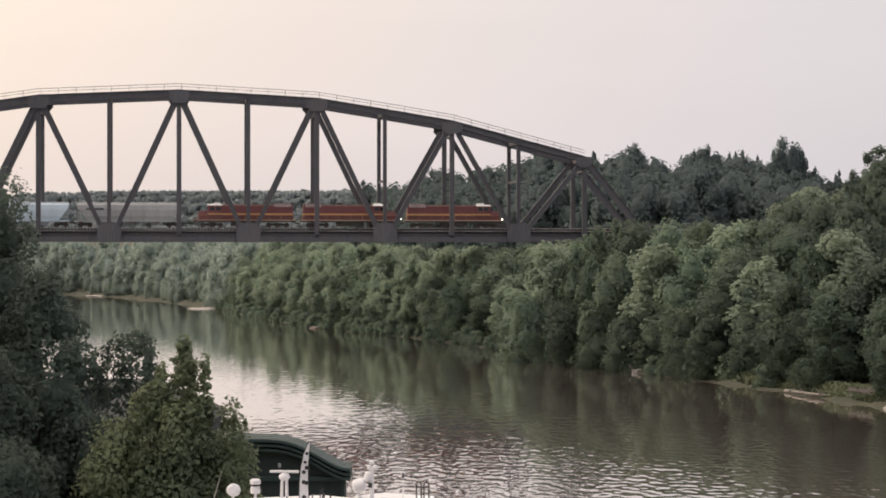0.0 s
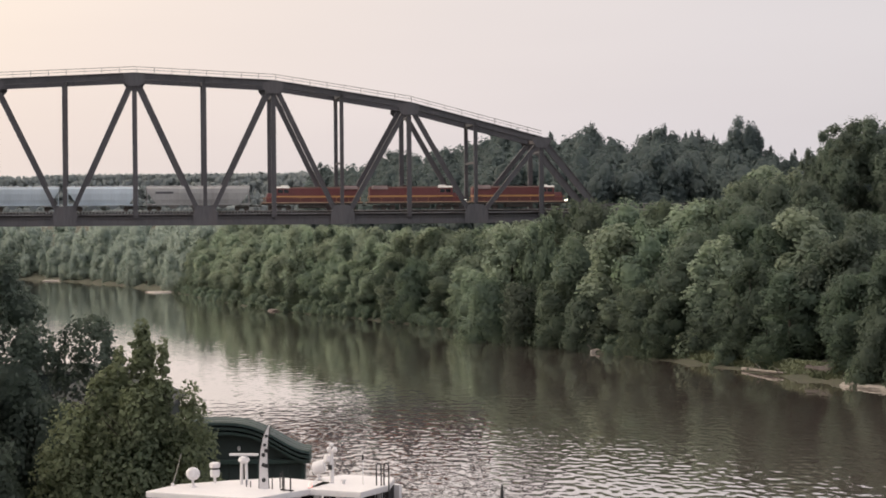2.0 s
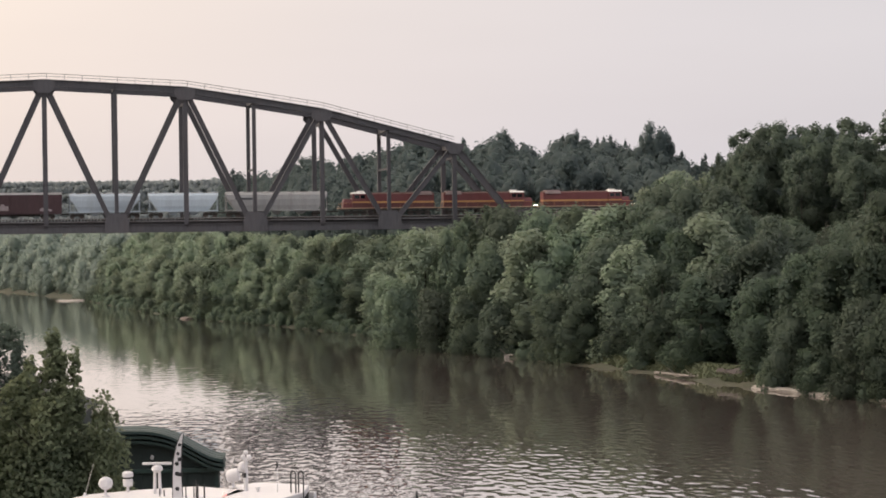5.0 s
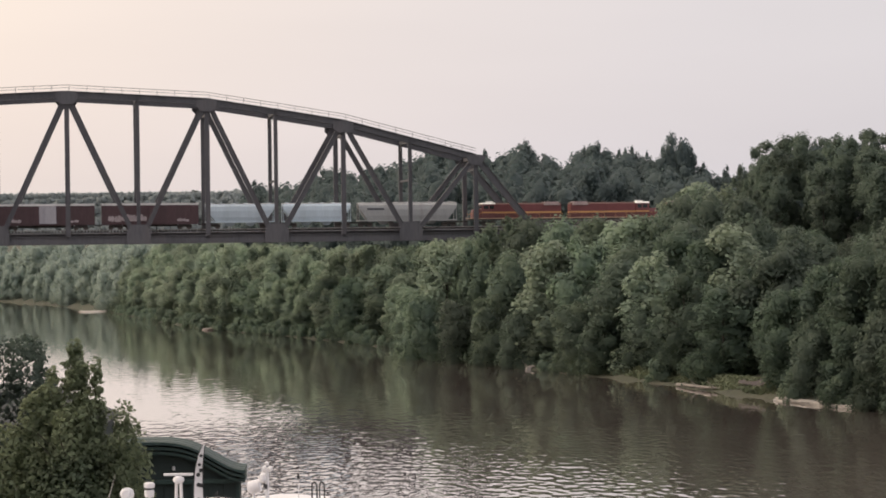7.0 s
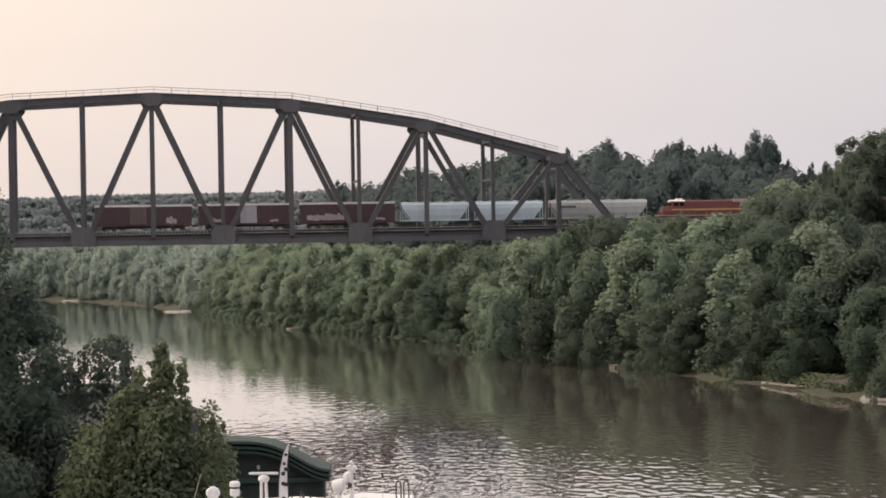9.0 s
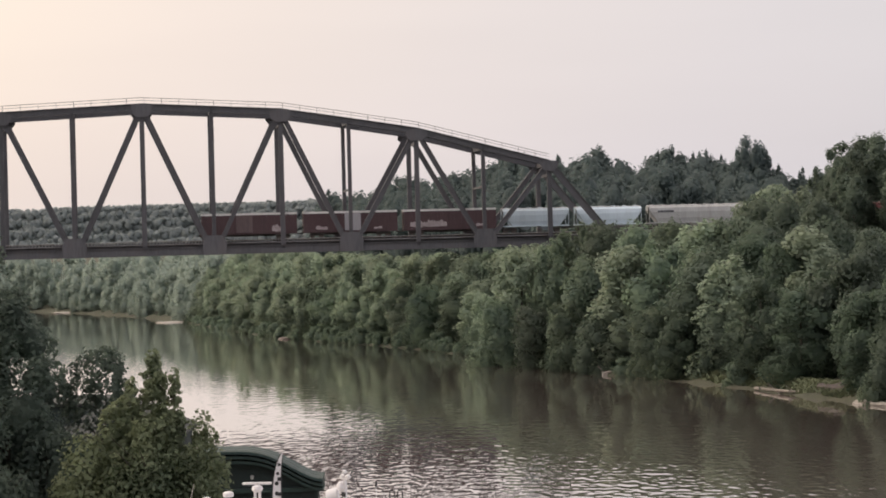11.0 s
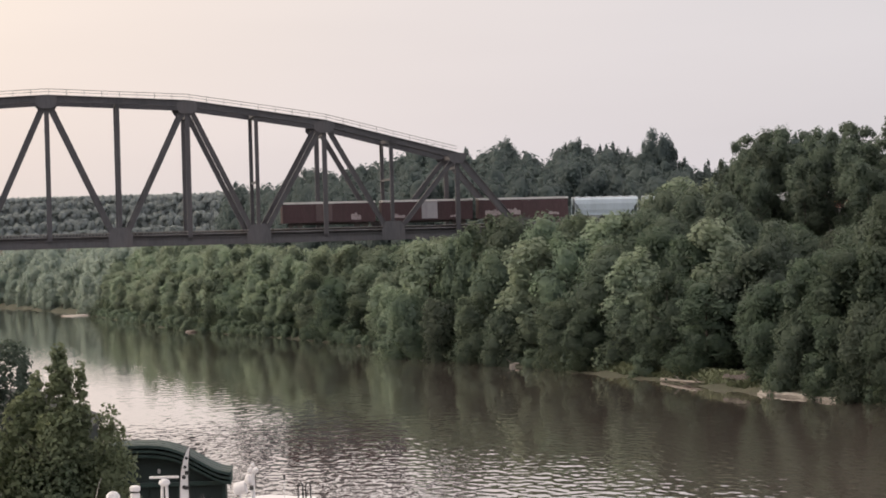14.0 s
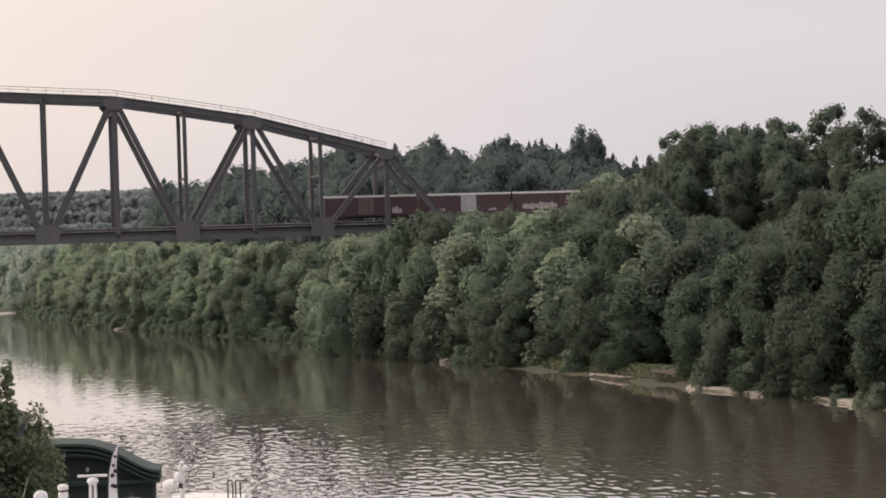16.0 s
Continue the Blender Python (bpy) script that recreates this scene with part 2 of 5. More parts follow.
def prism(bm, outline, y0, y1):
    """An outline in x and z, drawn out along y."""
    a = [bm.verts.new((x, y0, z)) for x, z in outline]
    b = [bm.verts.new((x, y1, z)) for x, z in outline]
    n = len(outline)
    for k in range(n):
        bm.faces.new((a[k], a[(k + 1) % n], b[(k + 1) % n], b[k]))
    bm.faces.new(a[::-1])
    bm.faces.new(b)
    bmesh.ops.recalc_face_normals(bm, faces=bm.faces[:])
    return bm


def lathe(bm, profile, seg=20, at=(0, 0, 0)):
    """A turned form from (radius, height) pairs."""
    rings = []
    for r, z in profile:
        rings.append([bm.verts.new((at[0] + r * math.cos(k * math.tau / seg), at[1] + r * math.sin(k * math.tau / seg), at[2] + z)) for k in range(seg)])
    for a, b in zip(rings, rings[1:]):
        for k in range(seg):
            bm.faces.new((a[k], a[(k + 1) % seg], b[(k + 1) % seg], b[k]))
    bm.faces.new(rings[0][::-1])
    bm.faces.new(rings[-1])
    return bm


# ---------------- the lie of the land ----------------
FAR_BANK = [(150, -600), (112, -200), (92, 0), (74, 100), (62, 165), (60, 183), (55.5, 196), (49.5, 210), (45.5, 220), (43, 232), (37, 247), (28, 270), (12, 326), (-4, 371),
            (-29, 424), (-46, 480), (-66, 556), (-100, 650), (-140, 728), (-250, 800), (-480, 860), (-1200, 900), (-3600, 900)]
NEAR_BANK = [(60, -600), (40, -200), (26, 0), (8, 40), (-13, 60), (-15, 83), (-6, 87), (-5, 119), (-13, 134), (-38, 165), (-64, 268), (-92, 370), (-126, 470), (-190, 590), (-330, 690), (-600, 750), (-1200, 780), (-3600, 780)]


def seg_arrays(line):
    p = np.array(line, float)
    return p[:-1], p[1:]


def side(line, x, y):
    """Signed distance to a bank line; positive to the right of it, walking away from the camera."""
    a, b = seg_arrays(line)
    best, sign = np.full(np.shape(x), 1e9), np.ones(np.shape(x))
    for (ax, ay), (bx, by) in zip(a, b):
        ex, ey = bx - ax, by - ay
        t = np.clip(((x - ax) * ex + (y - ay) * ey) / (ex * ex + ey * ey), 0, 1)
        dx, dy = x - ax - t * ex, y - ay - t * ey
        d = np.hypot(dx, dy)
        s = np.where(ex * (y - ay) - ey * (x - ax) < 0, 1.0, -1.0)
        sign = np.where(d < best - 1e-6, s, sign)
        best = np.minimum(best, d)
    return best * sign


def step(v):
    v = np.clip(v, 0, 1)
    return v * v * (3 - 2 * v)


def ground(x, y):
    """Height of the ground: river bed, wooded bluff on the far side, levee and bluff on the near side."""
    x, y = np.asarray(x, float), np.asarray(y, float)
    r, l = side(FAR_BANK, x, y), -side(NEAR_BANK, x, y)
    bend = step((y - 330) / 120)
    start, wide = 8 + 55 * bend, 75 + 60 * bend
    far = 1.3 * step(r / 2.5) + 2.2 * step((r - 3) / 14) + 18 * step((r - start) / wide)
    near = 1.2 * step(l / 4) + 2.0 * step((l - 4) / 12)
    hill = 12.9 * step((30 - np.hypot(x * 0.6, y)) / 24)
    far = far + 30 * step((y - 1380) / 100)
    z = np.where(r > 0, far, np.where(l > 0, near, -2.5 * step(np.minimum(-r, -l) / 10)))
    z = np.where(r > 0, z, np.maximum(z, np.where(hill > 0.01, 3.2 + hill, -9)))
    return z + 0.25 * np.sin(x * 0.21) * np.sin(y * 0.17) * step(np.maximum(r, l) / 8)


def ground_sheet():
    xs = np.concatenate([[-4200, -2500, -1500, -1000, -700], np.arange(-500, -150, 12), np.arange(-150, 180, 3.0), np.arange(180, 500, 14), [600, 900, 1500, 2500, 4200]])
    ys = np.concatenate([[-2000, -800, -300], np.arange(-120, 0, 12), np.arange(0, 480, 3.0), np.arange(480, 1000, 12), [1100, 1250], np.arange(1360, 1500, 20), [1600, 2000, 3000, 4600]])
    gx, gy = np.meshgrid(xs, ys)
    gz = ground(gx, gy)
    n, k = len(ys), len(xs)
    verts = np.stack([gx, gy, gz], -1).reshape(-1, 3).tolist()
    faces = [(j * k + i, j * k + i + 1, (j + 1) * k + i + 1, (j + 1) * k + i) for j in range(n - 1) for i in range(k - 1)]
    m = surface("bank_soil_and_weeds", (0.055, 0.057, 0.036), 0.95, 0, 0.5, (0.12, 1.6), 0.08, rust=(0.085, 0.075, 0.055))
    tagged(new("ground", mesh_from("ground", verts, faces, m, True)), "muddy and weedy river banks rising to a wooded bluff", "ground", kind="structure")


ground_sheet()


def river():
    """One sheet of water to the horizon; where it lies near, low wind waves are modelled."""
    rng = np.random.default_rng(5)
    xs = np.concatenate([[-4000, -1500, -600, -300, -180], np.arange(-110, 90, 0.5), [140, 300, 900, 4000]])
    ys = np.concatenate([[-3500, -900, -300, -60, 30], np.arange(70, 240, 0.45), np.arange(240, 350, 0.7), np.arange(350, 560, 2.0), [600, 700, 900, 1500, 4500]])
    gx, gy = np.meshgrid(xs, ys)
    gz = np.zeros_like(gx)
    waves = 46
    length, way = rng.uniform(1.7, 4.2, waves), radians(78) + rng.normal(0, 1.1, waves)
    for k in range(waves):
        w = math.tau / length[k]
        gz += SLOPE * math.sqrt(2 / waves) / w * np.sin(w * (gx * math.cos(way[k]) + gy * math.sin(way[k])) + rng.uniform(0, 6.28))
    # gusts and calm lanes
    gust = np.ones_like(gx)
    for k in range(9):
        a, w = rng.uniform(0, math.tau), math.tau / rng.uniform(25, 80)
        gust += 0.11 * np.sin(w * (gx * math.cos(a) + gy * math.sin(a)) + rng.uniform(0, 6.28))
    inside = (gx > -115) & (gx < 95) & (gy > 65) & (gy < 560)
    gz = np.where(inside, gz * np.clip(gust, 0.45, 1.5) * np.clip((600 - gy) / 300, 0, 1), 0)
    n, k = len(ys), len(xs)
    quad = (np.arange(n - 1)[:, None] * k + np.arange(k - 1)[None]).ravel()
    faces = np.stack([quad, quad + 1, quad + k + 1, quad + k], 1)
    # no fine water under the hills
    mx, my = (gx[:-1, :-1] + gx[1:, 1:]).ravel() / 2, (gy[:-1, :-1] + gy[1:, 1:]).ravel() / 2
    small = (mx > -110) & (mx < 89) & (my > 70) & (my < 560)
    faces = faces[~(small & ((side(FAR_BANK, mx, my) > 6) | (side(NEAR_BANK, mx, my) < -6)))]
    me = mesh_from("water", np.stack([gx, gy, gz], -1).reshape(-1, 3).tolist(), faces.tolist(), M_WATER, True)
    return tagged(new("water", me), "brown slow river water with wind ripples", "water", kind="structure")


SLOPE = 0.004
RIVER = river()


# ---------------- trees ----------------
def ball_quads():
    """A small round form in quads, as directions: n x 4 x 3."""
    k = 4
    g = np.tan(np.linspace(-1, 1, k + 1) * math.pi / 4)
    out = []
    for axis in range(3):
        for sgn in (-1, 1):
            for i in range(k):
                for j in range(k):
                    q = []
                    for a, b in ((i, j), (i + 1, j), (i + 1, j + 1), (i, j + 1))[::sgn]:
                        v = [0, 0, 0]
                        v[axis], v[(axis + 1) % 3], v[(axis + 2) % 3] = sgn, g[a], g[b]
                        q.append(v)
                    out.append(q)
    q = np.array(out, float)
    return q / np.linalg.norm(q, axis=-1, keepdims=True)


BALL = ball_quads()


def unit(v):
    return v / (np.linalg.norm(v, axis=-1, keepdims=True) + 1e-9)


def crown_arrays(rng, h, r, leaves, leaf, lobes=11, low=0.05, peak=0.5, taper=0.6, tall=1.4, lump=0.32, fine=0.16, ragged=0.35, core=0.66, reach=(0.3, 0.6), bough=(0.34, 0.52), loose=0.11):
    """A crown of a few great boughs whose surface billows; leaf sprays over a denser inside. An array of quads, each with a point behind it, n x 5 x 3."""
    t = np.linspace(0.02, 1, lobes) ** 0.75
    prof = np.where(t < peak, 0.72 + 0.28 * np.sin(t / peak * math.pi / 2), np.cos(np.maximum(t - peak, 0) / (1 - peak) * 1.4) ** taper)
    a = np.arange(lobes) * 2.4 + rng.uniform(0, 6) + rng.normal(0, 0.3, lobes)
    pr = r * rng.uniform(bough[0], bough[1], lobes) * (1.1 - 0.35 * t)
    rad = r * prof * rng.uniform(reach[0], reach[1], lobes)
    scale = pr[:, None] * np.stack([rng.uniform(0.7, 1.35, lobes), rng.uniform(0.7, 1.35, lobes), tall * rng.uniform(0.7, 1.35, lobes)], 1)
    c = np.stack([rad * np.cos(a), rad * np.sin(a), h * (low + (1 - low) * t) - scale[:, 2] * 0.85], 1)
    c[:, 2] -= 0.13 * h * (rad / r) ** 2
    # no bough stands alone above the rest
    tops = c[:, 2] + scale[:, 2]
    order = np.argsort(tops)[::-1]
    c[order[0], 2] -= max(0, tops[order[0]] - tops[order[1]] - 0.04 * h)
    c[:, 2] = np.maximum(c[:, 2], scale[:, 2] * 0.55)
    waves = [(unit(rng.normal(size=(9, 3))) * rng.uniform(0.7, 1.4, (9, 1)) * f / r, rng.uniform(0, 6.28, 9)) for f in (4.2, 9.5, 21.0)]

    def billow(p, k):
        """Round swellings with sharp creases between them."""
        w, s = waves[k]
        return np.minimum(np.abs(np.sin(p @ w.T + s).sum(-1)) * 0.47, 1.6) - 0.55

    n = leaves * 2
    k = rng.choice(lobes, n, p=pr ** 2 / np.sum(pr ** 2))
    d = rng.normal(size=(n, 3))
    d[:, 2] = d[:, 2] * 0.95 + 0.25
    d = unit(unit(d) + 0.35 * np.stack([np.cos(a), np.sin(a), 0 * a], 1)[k])
    pos = c[k] + d * scale[k]
    inside = np.zeros(n, bool)
    for j in range(lobes):
        inside |= (k != j) & (np.linalg.norm((pos - c[j]) / scale[j], axis=1) < 0.86)
    d, pos, k = d[~inside][:leaves], pos[~inside][:leaves], k[~inside][:leaves]
    n = len(k)
    swell = lump * billow(pos, 0) + fine * billow(pos, 1) + 0.5 * fine * billow(pos, 2)
    pos = pos + d * (pr[k] * (swell - 0.26 * rng.uniform(0, 1, n) ** 2 + 0.05))[:, None]
    pos = pos + rng.normal(size=(n, 3)) * (loose * pr[k])[:, None]
    pos[:, 2] -= 0.12 * pr[k] * rng.uniform(0, 1, n)
    nor = unit(d * 0.7 + rng.normal(size=(n, 3)) * ragged + np.array([0, 0, 0.25]))
    u = unit(np.cross(nor, rng.normal(size=(n, 3))))
    w = np.cross(nor, u)
    s = (leaf * rng.uniform(0.5, 1.4, n))[:, None]
    # the fifth point lies behind the leaf: away from it the leaf is shaded, so that boughs turn softly
    mid = np.array([0, 0, 0.45 * h])
    whole = unit((pos - mid) * np.array([1, 1, 0.7]))
    behind = pos - (0.26 * d + 0.66 * whole + np.array([0, 0, 0.12]) + 0.3 * ragged * rng.normal(size=(n, 3)))
    q = np.stack([pos - u * s * 0.75, pos - w * s * 0.45 + nor * s * 0.14, pos + u * s * 0.75, pos + w * s * 0.5 + nor * s * 0.08, behind], 1)
    if core:
        body = c[:, None, None, :] + BALL[None] * core * scale[:, None, None, :]
        body += BALL[None] * (pr[:, None, None] * lump * billow(body, 0))[..., None]
        body = body.reshape(-1, 4, 3)
        q = np.concatenate([q, np.concatenate([body, body.mean(1, keepdims=True) - np.repeat(BALL.mean(1)[None], lobes, 0).reshape(-1, 1, 3)], 1)])
    q[..., 2] *= h / np.percentile(q[..., 2], 99.8)
    q[..., :2] *= r / np.percentile(np.hypot(q[..., 0], q[..., 1]), 97)
    return q


def quads_mesh(name, quads, material):
    n = len(quads)
    corners = quads[:, :4]
    out = corners.mean(1) - quads[:, 4]
    out /= np.linalg.norm(out, axis=1, keepdims=True) + 1e-9
    # wind each leaf to face outwards
    face = np.cross(corners[:, 2] - corners[:, 0], corners[:, 3] - corners[:, 1])
    corners = np.where((np.sum(face * out, 1) < 0)[:, None, None], corners[:, ::-1], corners)
    me = bpy.data.meshes.new(name)
    me.vertices.add(n * 4)
    me.vertices.foreach_set("co", corners.astype(np.float32).ravel())
    me.loops.add(n * 4)
    me.loops.foreach_set("vertex_index", np.arange(n * 4, dtype=np.int32))
    me.polygons.add(n)
    me.polygons.foreach_set("loop_start", np.arange(0, n * 4, 4, dtype=np.int32))
    me.polygons.foreach_set("loop_total", np.full(n, 4, dtype=np.int32))
    me.polygons.foreach_set("use_smooth", np.full(n, True))
    me.materials.append(material)
    me.update(calc_edges=True)
    me.normals_split_custom_set_from_vertices(np.repeat(out, 4, 0).astype(np.float32))
    return me


def trunk_bms(rng, h, r, girth, limbs=6):
    """The tapered trunk and its limbs, a bmesh each."""
    bm = bmesh.new()
    lean = Vector((rng.uniform(-0.05, 0.05), rng.uniform(-0.05, 0.05), 1))
    pts = [lean * (h * f) for f in (0, 0.25, 0.5, 0.8)]
    rad = [girth * f for f in (1.2, 0.85, 0.6, 0.2)]
    for p, q, r0, r1 in zip(pts, pts[1:], rad, rad[1:]):
        tube(bm, p, q, r0, r1, 7)
    out = [bm]
    for k in range(limbs):
        f = rng.uniform(0.22, 0.62)
        a = rng.uniform(0, math.tau)
        root = lean * (h * f)
        mid = root + Vector((math.cos(a), math.sin(a), 0.7)) * (r * 0.4)
        tip = mid + Vector((math.cos(a + 0.3), math.sin(a + 0.3), 0.9)) * (r * 0.35)
        b = bmesh.new()
        tube(b, root, mid, girth * 0.38, girth * 0.22, 5)
        tube(b, mid, tip, girth * 0.22, girth * 0.07, 5)
        out.append(b)
    return out


def tree(name, seed, h, r, kind, label, leaves=4200, leaf=0.38, group="", limbs=3, stout=0.6, **form):
    rng = np.random.default_rng(seed)
    root = thing(name, label, "tree", group)
    root["height"], root["spread"] = h, r
    trunk = None
    for b in trunk_bms(rng, h, r, (0.02 * h + 0.05) * stout, limbs):
        if trunk:
            part("limb", b, M_BARK, trunk)
        else:
            trunk = part("trunk", b, M_BARK, root)
    me = quads_mesh("crown", crown_arrays(rng, h, r, leaves, leaf, **form), LEAF[kind])
    ob = new("crown", me)
    ob.parent = root
    return root


# bearing, crest elevation of the bank woods
CANOPY = [(-20, 0.5), (-8, 0.5), (-4, 0.45), (-2.8, 0.2), (0, 0.1), (2.2, 0.12), (3.7, 0.34), (4.4, 0.46), (6.4, 0.72), (7.5, 0.76), (9.3, 0.72), (9.7, 0.8), (10.1, 1.35), (10.9, 1.85), (12, 1.7), (12.8, 1.1), (14, 0.6), (16, 0.4), (16.7, 0.8), (17.4, 1.2), (18.8, 1.7), (30, 1.9)]
# bearing and distance of the far waterline
SHORE = [(-10, 675), (-7.2, 548), (-6, 483), (-3.7, 393), (-2, 343), (0.4, 311), (2.5, 292), (4.2, 280), (5.9, 267), (8.3, 247), (10.4, 235), (13.1, 215), (15.6, 200), (17, 194), (19, 186), (24, 172)]


def under_canopy(x, y, z, h, rng):
    """The share of its height that a bank tree may reach, so that the woods keep their crest."""
    d = math.hypot(x, y)
    az, el = zip(*CANOPY)
    room = EYE + math.tan(radians(np.interp(math.degrees(math.atan2(x, y)), az, el))) * d - z
    return min(1.0, max(0.3, room / h)) * (1 if room > h else rng.uniform(0.86, 1.0))


def place(proto, used, x, y, turn, size=1.0, tall=1.0, sink=0.15, top=None):
    """Stands a tree on the ground: the first time the tree itself, then copies of it."""
    z = float(ground(x, y))
    if top:
        tall = (top - z) / proto["height"] / size
    if not clear_of_rail(x, y):
        room = (EYE + 0.6 - z) / (proto["height"] * tall)
        if room < 0.25:
            return None
        size = min(size, room)
    m = pose(x, y, z - sink, 0, 0, turn) @ Matrix.Diagonal((size, size, size * tall, 1))
    if proto.name in used:
        return copy_thing(proto, m @ Matrix.Diagonal((*(1 / f for f in proto.scale), 1)))
    used.add(proto.name)
    proto.matrix_basis = m
    return proto


def along(line, s):
    """The point s metres along a bank line, and the unit normal to its right."""
    for (ax, ay), (bx, by) in zip(line, line[1:]):
        d = math.hypot(bx - ax, by - ay)
        if s <= d:
            ex, ey = (bx - ax) / d, (by - ay) / d
            return ax + ex * s, ay + ey * s, ey, -ex
        s -= d
    return None


def bank_woods():
    rng = np.random.default_rng(11)
    line = FAR_BANK[3:17]
    total = sum(math.hypot(b[0] - a[0], b[1] - a[1]) for a, b in zip(line, line[1:]))
    shrub = [tree("bank_shrub", 40 + k, 4.5, 3.0, "bank", "leafy green shrub overhanging the muddy river bank", 1300, 0.32, "river bank shrubs", lobes=7, low=0.1, peak=0.35, tall=0.9) for k in range(2)]
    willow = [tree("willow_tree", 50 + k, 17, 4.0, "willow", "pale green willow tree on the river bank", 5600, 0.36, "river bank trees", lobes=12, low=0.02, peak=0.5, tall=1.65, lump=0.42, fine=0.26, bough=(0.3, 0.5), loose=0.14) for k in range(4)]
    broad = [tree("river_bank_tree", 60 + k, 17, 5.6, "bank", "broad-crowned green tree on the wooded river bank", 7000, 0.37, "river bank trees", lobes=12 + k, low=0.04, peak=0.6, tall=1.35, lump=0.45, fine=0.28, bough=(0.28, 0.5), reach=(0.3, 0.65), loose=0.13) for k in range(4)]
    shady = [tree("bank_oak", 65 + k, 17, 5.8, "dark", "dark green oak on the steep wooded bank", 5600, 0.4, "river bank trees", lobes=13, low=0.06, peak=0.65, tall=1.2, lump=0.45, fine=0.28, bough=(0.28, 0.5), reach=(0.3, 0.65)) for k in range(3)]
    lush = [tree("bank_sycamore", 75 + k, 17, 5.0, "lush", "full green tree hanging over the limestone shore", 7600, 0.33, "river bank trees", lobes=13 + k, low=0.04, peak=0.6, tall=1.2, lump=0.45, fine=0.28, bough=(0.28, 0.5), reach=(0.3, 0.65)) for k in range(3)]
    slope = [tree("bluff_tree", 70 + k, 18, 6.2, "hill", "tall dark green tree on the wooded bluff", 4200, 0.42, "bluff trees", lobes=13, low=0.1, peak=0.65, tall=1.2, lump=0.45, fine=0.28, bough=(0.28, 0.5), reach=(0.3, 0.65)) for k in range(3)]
    used = set()
    # trees that stand out, in tiers up the bank: bearing, crest elevation, half width in metres, metres behind the waterline, kind
    for k, (az, el, half, back, kinds) in enumerate((
            (3.3, 0.22, 5.2, 18, willow), (4.3, 0.4, 4.8, 22, broad), (5.3, -0.15, 5.0, 17, broad), (6.5, 0.12, 6.0, 13, willow), (7.6, 0.26, 5.6, 20, broad), (8.6, -0.5, 5.4, 14, shady), (9.65, -0.26, 5.0, 14, willow), (10.6, -0.9, 4.4, 10, lush),
            (11.7, -1.25, 4.6, 8, lush), (12.15, 0.56, 4.6, 26, willow), (12.5, -0.7, 4.4, 17, lush), (13.2, -0.2, 5.0, 20, shady), (13.75, -1.35, 4.4, 8, lush), (14.9, -0.46, 4.6, 10, lush), (16.0, -0.42, 4.4, 10, lush), (16.9, -0.44, 4.0, 11, lush),
            (5.0, 0.86, 5.6, 32, broad), (6.0, 0.86, 5.8, 34, shady), (6.9, 0.86, 5.6, 35, broad), (7.9, 0.86, 5.8, 37, broad), (8.8, 0.86, 5.6, 36, willow), (9.5, 0.85, 4.6, 38, broad), (8.95, 0.0, 5.2, 24, broad), (10.6, 0.35, 5.4, 30, lush), (11.4, 0.1, 5.2, 22, lush),
            (17.3, 1.15, 5.4, 20, lush), (18.8, 1.69, 5.4, 19, lush), (18.0, -0.7, 4.4, 9, lush), (20.2, 1.6, 5.2, 16, lush), (21.5, 0.6, 4.8, 11, lush), (19.4, -0.6, 4.4, 8, shady),
            # the lowest tier hangs over the water
            (2.6, -1.3, 4.4, 6, broad), (3.7, -1.6, 4.0, 5, shady), (4.7, -1.45, 4.2, 6, broad), (5.6, -1.9, 3.6, 4.5, shady), (7.3, -1.7, 4.2, 6, broad), (8.2, -2.0, 3.6, 7, lush), (9.3, -1.9, 3.4, 10, shady), (10.1, -2.1, 3.2, 10, lush),
            (11.0, -2.2, 3.2, 10, shady), (14.4, -2.2, 3.4, 6, shady), (15.4, -2.3, 3.2, 6, lush), (16.5, -2.0, 3.4, 5, shady), (17.4, -1.9, 3.4, 5, lush), (18.8, -2.0, 3.4, 5, lush))):
        d = np.interp(az, *zip(*SHORE)) + back
        proto = kinds[k % len(kinds)]
        place(proto, used, d * math.sin(radians(az)), d * math.cos(radians(az)), 77 * k, half / proto["spread"], top=EYE + math.tan(radians(el)) * d)
    for off, gap, kinds, lo, hi, rise in ((0.4, 3.6, (shrub,), 0.35, 0.8, 1.0), (5.0, 6.0, (broad, willow, broad), 0.75, 1.05, 0.7), (12, 7.0, (willow, willow, broad), 0.9, 1.15, 0.9), (21, 8.0, (broad, willow, broad), 0.9, 1.2, 1.0),
                                          (33, 9.5, (broad, broad, slope), 0.85, 1.1, 1.0), (48, 12, (slope, broad), 0.85, 1.1, 1.0)):
        s = rng.uniform(0, gap)
        while s < total:
            x, y, nx, ny = along(line, s)
            d = off + rng.uniform(-2.5, 2.5) * min(1, abs(off) / 5)
            s += gap * rng.uniform(0.75, 1.25)
            near = y < 285
            if (near and (off in (5.0, 12) or (off == 21 and rng.uniform() < 0.5))) or (off < 2 and 195 < y < 252 and rng.uniform() < 0.75) or y < 120:
                continue
            protos = kinds[rng.integers(len(kinds))]
            x, y = x + nx * d, y + ny * d
            # haze painted by kind: darker trees close by, pale willow farther off
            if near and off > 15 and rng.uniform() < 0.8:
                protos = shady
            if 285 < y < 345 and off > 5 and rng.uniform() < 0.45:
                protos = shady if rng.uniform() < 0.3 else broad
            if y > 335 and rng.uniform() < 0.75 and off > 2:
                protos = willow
            proto, size, tall = protos[rng.integers(len(protos))], rng.uniform(lo, hi), rise * rng.uniform(0.85, 1.15)
            f = under_canopy(x, y, float(ground(x, y)), proto["height"] * size * tall, rng)
